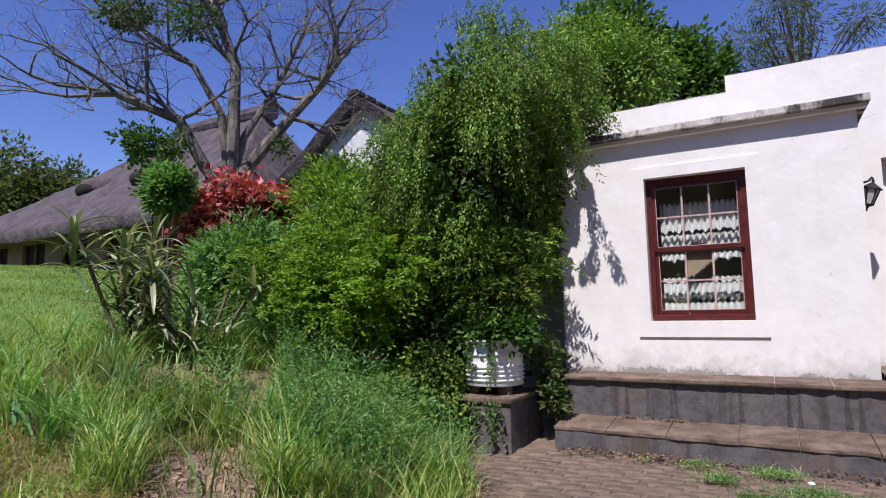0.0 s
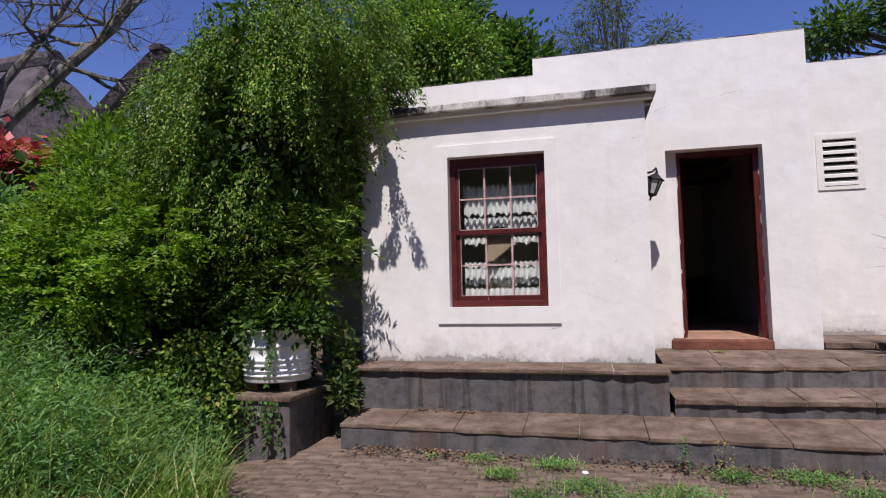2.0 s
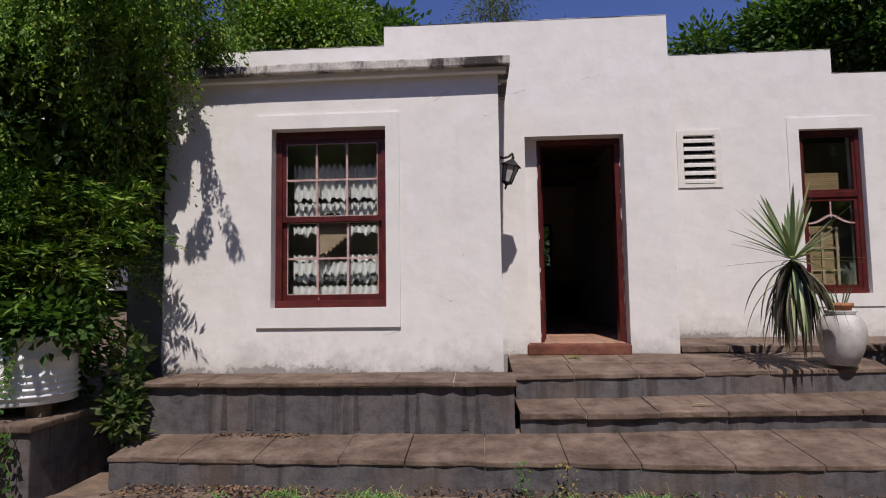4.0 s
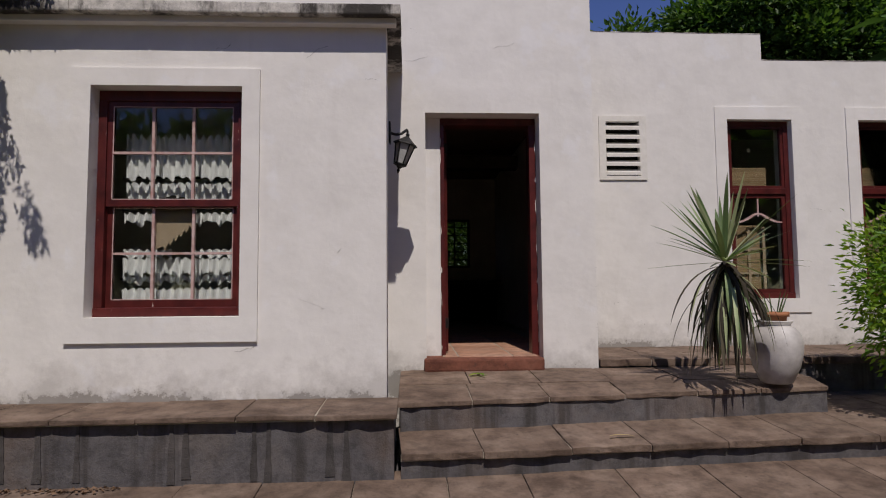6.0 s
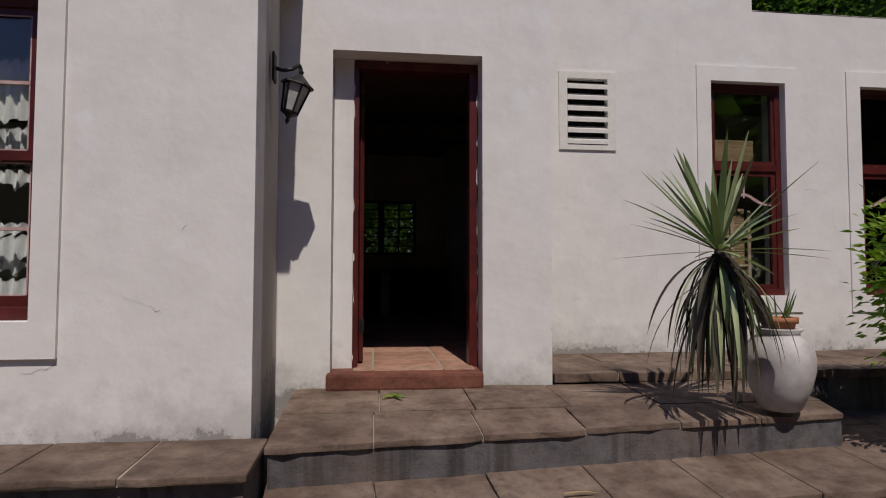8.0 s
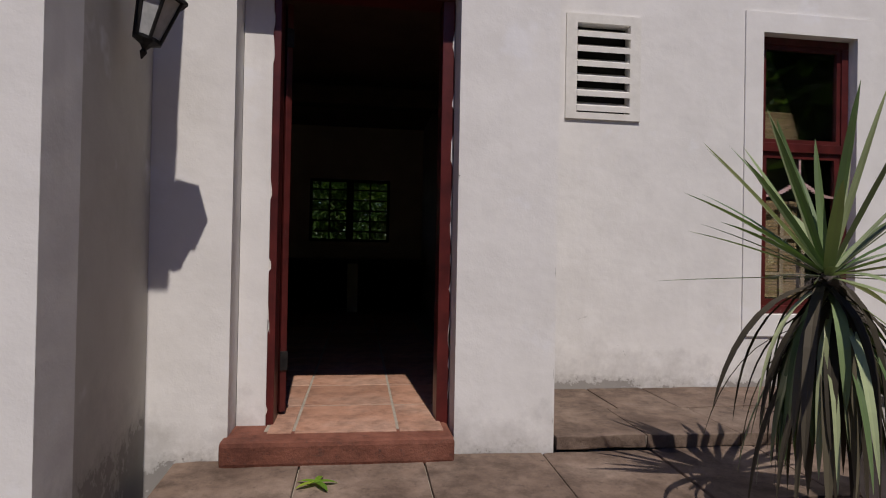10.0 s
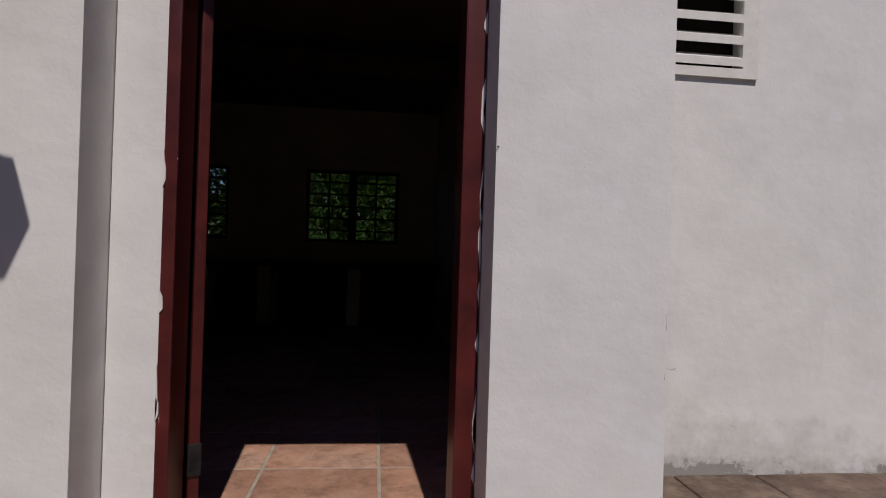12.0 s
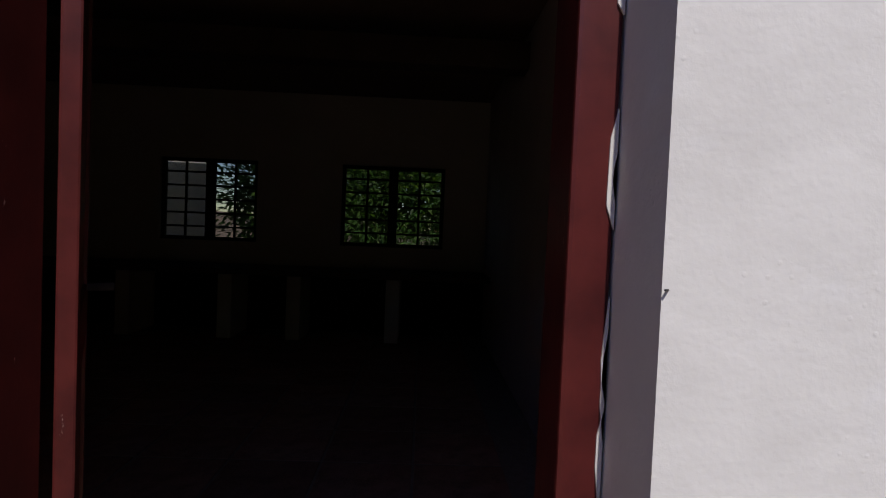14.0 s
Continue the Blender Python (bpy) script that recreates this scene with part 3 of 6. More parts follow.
# ---- door step and inner floor ----
def doorway():
    t = thing("door_step", (1.65, 7.95, 0.74), "worn terracotta tiled doorstep with a red painted edge", "doorstep", kind="structure")
    bm = box(bmesh.new(), 1.15, 7.955, 0.742, 2.13, 8.30, 0.850, 0.02)
    for v in bm.verts:
        v.co.z += noise.noise(v.co * 6) * 0.008
    part("step_edge", bm, TERRA_EDGE, t, "chipped red cement edge")
    f = thing("floor_inside", (1.65, 9.0, 0.8), "terracotta tile floor with pale grout", "floor", kind="structure")
    boxed("grout", (-2.698, 8.342, 0.70, 2.595, 14.01, 0.8535), MORTAR, f, 0, "pale grout bed")
    boxed("grout", (1.31, 8.10, 0.80, 2.075, 8.342, 0.8535), MORTAR, f, 0)
    me = None
    for iy in range(15):
        for ix in range(-11, 3):
            x0, y0 = 1.436 + 0.455 * ix, 8.06 + 0.46 * iy
            x1, y1 = x0 + 0.455, y0 + 0.46
            if y0 < 8.3:
                if ix not in (-1, 0, 1):
                    continue
                x0, x1 = max(x0, 1.32), min(x1, 2.10)
            if x1 > 2.45 or x0 < -2.7 or y1 > 14.0:
                continue
            if iy > 7 and ix < -5:
                continue
            if me and abs(x1 - x0 - 0.455) < 1e-4:
                ob = place(new("tile", me), f)
                ob.location = (x0, y0, 0)
                continue
            bm = box(bmesh.new(), x0 + 0.006, y0 + 0.006, 0.83, x1 - 0.006, y1 - 0.006, 0.856, 0.004)
            if abs(x1 - x0 - 0.455) < 1e-4:
                for v in bm.verts:
                    v.co -= Vector((x0, y0, 0))
                ob = part("tile", bm, TERRA, f)
                ob.location = (x0, y0, 0)
                me = ob.data
            else:
                part("tile", bm, TERRA, f)
    return t


doorway()


BW1 = (0.985, 2.127, 1.80, 2.70)
BW2 = (-0.99, 0.065, 1.80, 2.70)


def room():
    structure(boxed("wall_room_right", (2.60, BY + 0.302, 0.6, 2.80, 14.01, 3.6), INNER_PALE, None, 0), "plain painted inner wall")
    structure(boxed("wall_room_left", (-2.9, 8.343, 0.6, -2.7, 14.01, 3.6), INNER, None, 0), "plain painted inner wall")
    structure(part("wall_room_back", wall_grid(-2.9, 2.80, 0.6, 3.6, 14.012, 14.2, [BW1, BW2]), INNER, None), "painted back wall with two casement windows")
    structure(boxed("ceiling_room", (-2.89, 8.345, 3.45, 2.295, 9.24, 3.59), CEIL, None, 0), "dark boarded ceiling by the door")
    structure(boxed("ceiling_room", (-2.89, 9.242, 3.45, 2.598, 14.01, 3.59), CEIL, None, 0), "dark boarded ceiling")
    structure(boxed("roof_main", (-2.9, 8.345, 3.602, 2.295, 9.24, 3.72), CORNICE, None, 0), "flat roof slab over the entrance")
    structure(boxed("roof_main", (-2.9, 9.242, 3.602, 2.81, 14.3, 3.72), CORNICE, None, 0), "flat roof slab")
    tagged(boxed("ceiling_beam", (-2.698, 11.3, 3.10, 2.55, 11.5, 3.28), COUNTER, None, 0.01), "dark timber ceiling beam across the room", "beam")


room()


def counter():
    t = thing("kitchen_counter", (-1.0, 13.6, 0.856), "masonry kitchen counter with open dark bays", "counter")
    boxed("worktop", (-2.6, 13.31, 1.50, 2.598, 14.008, 1.56), COUNTER, t, 0.01, "dark worktop slab")
    for x in (-2.4, -1.05, -0.05, 0.63, 1.62):
        boxed("pier", (x - 0.07, 13.37, 0.856, x + 0.07, 13.93, 1.50), INNER, t, 0.004, "painted masonry pier")
    # near-black sheet put in for the shade under the worktop
    boxed("bay_shade_panel", (-2.6, 13.94, 0.857, 2.598, 13.995, 1.498), DARKIN, t, 0)
    return t


counter()
# store rooms behind the set-back wall and the parapet close the building
structure(boxed("wall_store_back", (2.82, 11.2, 0.6, 9.5, 11.4, 3.8), INNER, None, 0), "plain inner wall of the far room")
structure(boxed("wall_store_end", (9.3, BY + 0.31, 0.6, 9.5, 11.2, 3.8), INNER, None, 0), "plain inner end wall")
structure(boxed("ceiling_store", (2.82, BY + 0.31, 3.5, 9.3, 11.2, 3.62), CEIL, None, 0), "dark ceiling of the far room")
structure(boxed("floor_store", (2.82, BY + 0.31, 0.6, 9.3, 11.2, 0.84), COUNTER, None, 0), "dark floor of the far room")
structure(boxed("wall_outbuilding", (-3.6, 14.9, -0.2, -0.82, 15.1, 3.4), WHITE_SIDE, None, 0), "plain white wall of an outbuilding in shade")


# ---- doors and windows ----
PINK = plain("faded_pink_glazing_bar", (0.42, 0.25, 0.23), (0.58, 0.44, 0.42), 20, 0.6)


def door():
    # narrow plastered pier beside the frame, inside the reveal
    structure(boxed("wall_door_pier", (1.172, 8.205, 0.6, 1.300, 8.338, 2.895), WHITE, None, 0.003), "plastered strip beside the door frame")
    f = thing("door_1", (1.7, 8.25, 0.84), "chipped dark red door frame round an open doorway", "door frame", kind="structure")
    for nm, d in (("jamb", (1.301, 8.195, 0.83, 1.336, 8.33, 2.834)), ("jamb", (2.076, 8.195, 0.83, 2.134, 8.33, 2.834)), ("head", (1.301, 8.197, 2.835, 2.134, 8.332, 2.894))):
        boxed(nm, d, RED, f, 0.006)
    rng = random.Random(31)
    # bare patches where the paint has flaked from the jambs' outer edges
    for xe, s in ((1.3015, 1), (2.1335, -1), (2.1335, -1)):
        for i in range(7):
            z, hh, w = rng.uniform(0.9, 2.8), rng.uniform(0.015, 0.09), rng.uniform(0.004, 0.011)
            bm = bmesh.new()
            ring = [(0, -hh), (s * w * rng.uniform(0.3, 1), -hh * 0.6), (s * w, -hh * rng.uniform(0, 0.4)), (s * w * rng.uniform(0.4, 1), hh * 0.5), (0, hh)]
            front = [bm.verts.new((xe + a, 8.1915, z + b)) for a, b in ring]
            back = [bm.verts.new((xe + a, 8.200, z + b)) for a, b in ring]
            bm.faces.new(front)
            for k in range(5):
                bm.faces.new((front[k], front[(k + 1) % 5], back[(k + 1) % 5], back[k]))
            part("flaked_patch", bm, VENTW, f, "pale bare flake")
    leaf = thing("door_leaf", (1.343, 8.346, 0.87), "dark red panelled door standing open into the room", "door")
    def p(nm, d, bev=0.004, mat=RED, parent=leaf):
        ob = part(nm, box(bmesh.new(), *d, bev), mat, None)
        ob.parent = parent
        return ob
    for d in ((0, 0, 0, 0.030, 0.10, 1.96), (0, 0.64, 0, 0.030, 0.74, 1.96), (0, 0.10, 0, 0.030, 0.64, 0.2), (0, 0.10, 0.88, 0.030, 0.64, 1.0), (0, 0.10, 1.84, 0.030, 0.64, 1.96)):
        p("rail", d)
    for z0, z1 in ((0.2, 0.88), (1.0, 1.84)):
        p("panel", (0.008, 0.10, z0, 0.022, 0.64, z1), 0.006)
    for z in (0.2, 1.75):
        p("hinge", (-0.003, -0.006, z, 0.033, 0.004, z + 0.09), 0.001, BLACK_IRON)
    p("door_handle", (-0.05, 0.66, 0.98, 0.09, 0.68, 1.0), 0.004, BLACK_IRON)
    leaf.rotation_euler = (0, 0, radians(28))


door()


def frame_bars(parent, x0, x1, z0, z1, y, d, side, head, sill, mat=RED, name="window_frame"):
    boxed(name, (x0, y, z0 + sill, x0 + side, y + d, z1 - head), mat, parent, 0.004)
    boxed(name, (x1 - side, y, z0 + sill, x1, y + d, z1 - head), mat, parent, 0.004)
    boxed(name, (x0, y, z1 - head, x1, y + d, z1), mat, parent, 0.004)
    boxed("window_sill", (x0, y - 0.01, z0, x1, y + d, z0 + sill), mat, parent, 0.004)


def pane(parent, x0, x1, z0, z1, y, mat=GLASS):
    bm = box(bmesh.new(), x0, y, z0, x1, y + 0.004, z1)
    ob = part("pane", bm, mat, parent)
    ob.visible_shadow = False
    return ob


def plaster_band(name, x0, x1, z0, z1, hole, y, proud, side_label):
    bm = wall_grid(x0, x1, z0, z1, y - proud, y - 0.001, [hole])
    return structure(part(name, bm, WHITE_SIDE, None), side_label)


plaster_band("trim_window_annex", -1.177, 0.045, 1.083, 2.892, WIN1, AY, 0.020, "raised plaster band round the sash window")
plaster_band("trim_window_right", 4.145, 5.075, 1.15, 3.25, WIN2, BY, 0.012, "raised plaster band round a narrow window")
plaster_band("trim_window_far", 5.535, 6.47, 1.15, 3.25, WIN3, BY, 0.012, "raised plaster band round a narrow window")


def sash_window():
    x0, x1, z0, z1 = WIN1
    t = thing("window_1", ((x0 + x1) / 2, 7.2, z0), "dark red twelve-pane sash window with chipped paint", "window", kind="structure")
    frame_bars(t, x0, x1, z0, z1, 7.192, 0.10, 0.055, 0.07, 0.06)
    zm = 1.985
    for nm, za, zb, y in (("upper_sash", zm, z1 - 0.07, 7.208), ("lower_sash", z0 + 0.06, zm + 0.03, 7.238)):
        a, b = x0 + 0.055, x1 - 0.055
        bm = bmesh.new()
        top = 0.035
        bot = 0.05 if nm == "lower_sash" else 0.045
        box(bm, a, y, za, a + 0.035, y + 0.03, zb)
        box(bm, b - 0.035, y, za, b, y + 0.03, zb)
        box(bm, a + 0.035, y, zb - top, b - 0.035, y + 0.03, zb)
        box(bm, a + 0.035, y, za, b - 0.035, y + 0.03, za + bot)
        s = part(nm, bm, RED, t)
        gx0, gx1, gz0, gz1 = a + 0.035, b - 0.035, za + bot, zb - top
        bm = bmesh.new()
        for i in (1, 2):
            x = gx0 + (gx1 - gx0) * i / 3
            box(bm, x - 0.009, y - 0.002, gz0, x + 0.009, y + 0.026, gz1)
        box(bm, gx0, y - 0.003, (gz0 + gz1) / 2 - 0.008, gx1, y + 0.024, (gz0 + gz1) / 2 + 0.008)
        part("glazing_bar", bm, PINK, s, "faded pink glazing bars")
        bm = bmesh.new()
        for xx in (gx0, gx1 - 0.006):
            box(bm, xx, y - 0.001, gz0, xx + 0.006, y + 0.004, gz1)
        for zz in (gz0, gz1 - 0.006):
            box(bm, gx0, y - 0.001, zz, gx1, y + 0.004, zz + 0.006)
        part("putty", bm, PINK, s, "pale putty line")
        for i in range(3):
            for k in range(2):
                xa, xb = gx0 + (gx1 - gx0) * i / 3, gx0 + (gx1 - gx0) * (i + 1) / 3
                za2, zb2 = gz0 + (gz1 - gz0) * k / 2, gz0 + (gz1 - gz0) * (k + 1) / 2
                ob = pane(None, xa, xb, za2, zb2, y + 0.012)
                ob.parent = s
    return t


sash_window()


def curtains():
    t = thing("cafe_curtain", (-0.5, 7.32, 1.3), "white tiered voile curtain with zigzag hems and cut-in shadows", "curtain")
    rng = random.Random(4)
    # zigzags and gaps of the upper tiers also stand for shadows on whole cloth
    tiers = ((2.50, 2.22, 0.03, 7.36), (2.17, 2.055, 0.06, 7.37), (1.955, 1.91, 0.045, 7.35), (1.70, 1.66, 0.02, 7.355), (1.64, 1.545, 0.05, 7.35), (1.52, 1.485, 0.025, 7.355), (1.43, 1.345, 0.05, 7.35))
    for zt, zb, amp, y in tiers:
        n = 110
        bm = bmesh.new()
        rows = []
        ph = rng.uniform(0, 6)
        for k in range(6):
            row = []
            for i in range(n + 1):
                x = -0.945 + 0.83 * i / n
                tri = abs(((i / 9.0 + ph) % 2) - 1)
                hem = zb - amp * tri + 0.012 * math.sin(i * 0.7)
                top = zt + 0.022 * math.sin(i * 0.9 + ph) * (1 if zt > 2.3 else 0.4)
                z = top + (hem - top) * k / 5
                yy = y + 0.014 * math.sin(i * 0.75 + 0.3 * k) + 0.006 * math.sin(i * 1.9)
                row.append(bm.verts.new((x, yy, z)))
            rows.append(row)
        for a, b in zip(rows, rows[1:]):
            for i in range(n):
                if zt < 2.0 and 42 < i < 64 and zt > 1.67:
                    continue
                bm.faces.new((a[i], a[i + 1], b[i + 1], b[i]))
        part("tier", bm, CURTAIN, t, smooth=True)
    for z in (2.215, 1.99, 1.50):
        boxed("rod", (-0.975, 7.385, z - 0.007, -0.085, 7.4, z + 0.007), DARKIN, t, 0.003, "dark curtain rod")
    card = thing("beige_card_sheet", (-0.5, 7.27, 1.7), "beige card propped behind the glass, cut along the curtain shadow", "card")
    bm = bmesh.new()
    x0, x1, zt, zb = -0.69, -0.43, 1.985, 1.70
    # the curtain's shadow across the card, put in as a zigzag cut
    edge = [(x0 + 0.045, zb)]
    for i in range(7):
        f = i / 6
        edge += [(x0 + 0.05 + f * (x1 - x0 - 0.05), zb + f * 0.17 + 0.02), (x0 + 0.05 + f * (x1 - x0 - 0.05) + 0.012, zb + f * 0.17 - 0.005)]
    pts = [(x0, zb), (x0, zt), (x1, zt)] + [(min(x, x1), z) for x, z in reversed(edge[1:])]
    f = bm.faces.new([bm.verts.new((x, 7.272, z)) for x, z in pts])
    r = bmesh.ops.extrude_face_region(bm, geom=[f])
    bmesh.ops.translate(bm, verts=[v for v in r["geom"] if isinstance(v, bmesh.types.BMVert)], vec=(0, 0.003, 0))
    part("sheet", bm, CARD, card)
    bar = thing("curtain_clutter", (-0.5, 7.3, 2.04), "small dark ornament on the meeting rail", "ornament")
    bm = bmesh.new()
    for i in range(5):
        box(bm, -0.66 + i * 0.03, 7.265, 2.035 + 0.006 * (i % 2), -0.625 + i * 0.03, 7.29, 2.05 + 0.01 * (i % 3), 0.003)
    part("body", bm, DARKIN, bar)


curtains()


def narrow_window(name, hole, label):
    x0, x1, z0, z1 = hole
    y = BY + 0.06
    t = thing(name, ((x0 + x1) / 2, y, z0), label, "window", kind="structure")
    frame_bars(t, x0, x1, z0, z1, y, 0.09, 0.05, 0.05, 0.055)
    zm = z0 + 1.07
    boxed("transom", (x0 + 0.05, y - 0.004, zm, x1 - 0.05, y + 0.09, zm + 0.06), RED, t, 0.004)
    for za, zb, w in ((zm + 0.06, z1 - 0.05, 0.028), (z0 + 0.055, zm, 0.04)):
        a, b = x0 + 0.05, x1 - 0.05
        bm = bmesh.new()
        box(bm, a, y + 0.012, za, a + w, y + 0.05, zb)
        box(bm, b - w, y + 0.012, za, b, y + 0.05, zb)
        box(bm, a + w, y + 0.012, za, b - w, y + 0.05, za + w)
        box(bm, a + w, y + 0.012, zb - w, b - w, y + 0.05, zb)
        c = part("casement", bm, RED, t)
        ob = pane(None, a + w, b - w, za + w, zb - w, y + 0.03)
        ob.parent = c
    # pale ornamental bar over the lower light
    bm = bmesh.new()
    n, zc = 24, zm - 0.27
    pts = [(x0 + 0.09 + (x1 - x0 - 0.18) * i / n, zc + 0.05 * math.exp(-((i / n - 0.5) * 5) ** 2) - 0.02 * math.cos(i / n * 2 * math.pi)) for i in range(n + 1)]
    for (xa, za), (xb, zb) in zip(pts, pts[1:]):
        box(bm, xa, y + 0.016, min(za, zb) - 0.007, xb, y + 0.028, max(za, zb) + 0.007)
    xm = (x0 + x1) / 2
    box(bm, xm - 0.007, y + 0.017, zc + 0.04, xm + 0.007, y + 0.027, zm - 0.04)
    part("ornamental_bar", bm, PINK, t, "pale curved glazing bar")
    # bamboo blind rolled half down inside
    bl = thing("bamboo_blind", (xm, y + 0.2, z0), "half-drawn slatted bamboo blind behind the window", "blind", "blinds")
    for i in range(30):
        z = z0 + 0.10 + i * 0.022
        boxed("slat", (x0 + 0.02, y + 0.115, z, x0 + 0.40, y + 0.121, z + 0.019), BLIND, bl, 0.0)
    for i in range(9):
        z = zm + 0.10 + i * 0.022
        boxed("slat", (x0 + 0.02, y + 0.115, z, x1 - 0.18, y + 0.121, z + 0.019), BLIND, bl, 0.0)
    bm = bmesh.new()
    for xx in (x0 + 0.12, x0 + 0.26, x0 + 0.42):
        box(bm, xx, y + 0.096, z0 + 0.06, xx + 0.028, y + 0.110, zm - 0.33)
    for zz in (z0 + 0.25, z0 + 0.5):
        box(bm, x0 + 0.10, y + 0.098, zz, x0 + 0.46, y + 0.108, zz + 0.02)
    part("lattice", bm, CARD, bl, "pale wooden lattice")
    return t


narrow_window("window_2", WIN2, "narrow dark red casement window with a top light")
narrow_window("window_3", WIN3, "narrow dark red casement window behind a shrub")


def vent():
    x0, x1, z0, z1 = VENT
    t = thing("wall_vent", ((x0 + x1) / 2, BY, z0), "white louvred wall vent in a plaster frame", "vent", kind="structure")
    bm = wall_grid(x0 - 0.035, x1 + 0.035, z0 - 0.03, z1 + 0.05, BY - 0.014, BY + 0.06, [(x0 + 0.035, x1 - 0.035, z0 + 0.01, z1 - 0.005)])
    part("frame", bm, VENTW, t)
    n = 6
    for i in range(n):
        z = z0 + 0.018 + (z1 - z0 - 0.02) * i / n
        bm = bmesh.new()
        prof = [(BY - 0.018, z), (BY - 0.018, z + 0.034), (BY + 0.07, z + 0.078), (BY + 0.07, z + 0.048)]
        a = [bm.verts.new((x0 + 0.036, yy, zz)) for yy, zz in prof]
        b = [bm.verts.new((x1 - 0.036, yy, zz)) for yy, zz in prof]
        for k in range(4):
            bm.faces.new((a[k], a[(k + 1) % 4], b[(k + 1) % 4], b[k]))
        bm.faces.new(a), bm.faces.new(list(reversed(b)))
        part("louvre", bm, VENTW, t)
    # black plate painted in place of the unlit hollow behind the louvres
    boxed("cavity_shade_plate", (x0, BY + 0.08, z0, x1, BY + 0.10, z1), DARKIN, t, 0, "near-black plate for the shade behind the louvres")


vent()


def lantern():
    t = thing("wall_lantern", (0.886, 7.52, 2.55), "weathered black iron carriage lantern on a bracket", "lamp")
    bm = box(bmesh.new(), 0.886, 7.475, 2.50, 0.902, 7.565, 2.66, 0.012)
    part("wall_plate", bm, BLACK_IRON, t)
    # scrolled arm
    bm = bmesh.new()
    path = [Vector((0.895, 7.52, 2.58)), Vector((0.94, 7.53, 2.57)), Vector((0.985, 7.545, 2.585)), Vector((1.018, 7.595, 2.625)), Vector((1.028, 7.60, 2.60))]
    for a, b in zip(path, path[1:]):
        tube(bm, a, b, 0.011, 0.010, 8)
    part("arm", bm, BLACK_IRON, t)
    tilt = Matrix.Translation((1.028, 7.60, 2.59)) @ Matrix.Rotation(radians(15), 4, "Y")
    bm, rg = lathe(bmesh.new(), [(0.006, 0.01), (0.016, 0.0), (0.012, -0.015), (0.03, -0.03), (0.055, -0.05), (0.092, -0.075), (0.094, -0.085), (0.07, -0.083)], (0, 0), 6)
    bmesh.ops.transform(bm, matrix=tilt, verts=bm.verts)
    part("lamp_roof", bm, BLACK_IRON, t)
    bm, rg = lathe(bmesh.new(), [(0.070, -0.086), (0.042, -0.235)], (0, 0), 6)
    bmesh.ops.transform(bm, matrix=tilt, verts=bm.verts)
    part("lamp_glass", bm, FROST, t, "dusty lamp glass")
    for i in range(6):
        a = 2 * math.pi * i / 6
        bm = bmesh.new()
        tube(bm, Vector((0.073 * math.cos(a), 0.073 * math.sin(a), -0.083)), Vector((0.045 * math.cos(a), 0.045 * math.sin(a), -0.24)), 0.006, 0.006, 6)
        bmesh.ops.transform(bm, matrix=tilt, verts=bm.verts)
        part("cage_bar", bm, BLACK_IRON, t)
    bm, rg = lathe(bmesh.new(), [(0.05, -0.234), (0.05, -0.245), (0.02, -0.26), (0.008, -0.275), (0.013, -0.285), (0.002, -0.31)], (0, 0), 8)
    bmesh.ops.transform(bm, matrix=tilt, verts=bm.verts)
    part("finial", bm, BLACK_IRON, t)


def tube(bm, a, b, ra, rb, seg=6):
    d = b - a
    if d.length < 1e-6:
        return
    q = d.to_track_quat("Z", "Y").to_matrix()
    A, B = [], []
    for i in range(seg):
        o = q @ Vector((math.cos(2 * math.pi * i / seg), math.sin(2 * math.pi * i / seg), 0))
        A.append(bm.verts.new(a + o * ra))
        B.append(bm.verts.new(b + o * rb))
    for i in range(seg):
        bm.faces.new((A[i], A[(i + 1) % seg], B[(i + 1) % seg], B[i]))
    bm.faces.new(list(reversed(A))), bm.faces.new(B)


lantern()


def back_window(name, hole):
    x0, x1, z0, z1 = hole
    t = thing(name, ((x0 + x1) / 2, 14.1, z0), "dark steel casement window with burglar bars", "window", kind="structure")
    frame_bars(t, x0, x1, z0, z1, 14.06, 0.06, 0.04, 0.04, 0.04, DARKIN)
    xm = (x0 + x1) / 2
    boxed("mullion", (xm - 0.05, 14.06, z0 + 0.04, xm + 0.05, 14.12, z1 - 0.04), DARKIN, t, 0)
    for a, b in ((x0 + 0.04, xm - 0.05), (xm + 0.05, x1 - 0.04)):
        bm = bmesh.new()
        for i in range(1, 6):
            z = z0 + (z1 - z0) * i / 6
            box(bm, a, 14.08, z - 0.010, b, 14.095, z + 0.010)
        m = (a + b) / 2
        box(bm, m - 0.012, 14.078, z0 + 0.04, m + 0.012, 14.097, z1 - 0.04)
        part("bar", bm, DARKIN, t)
        pane(t, a, b, z0 + 0.04, z1 - 0.04, 14.11, DIM_GLASS)


back_window("window_4", BW1)
back_window("window_5", BW2)


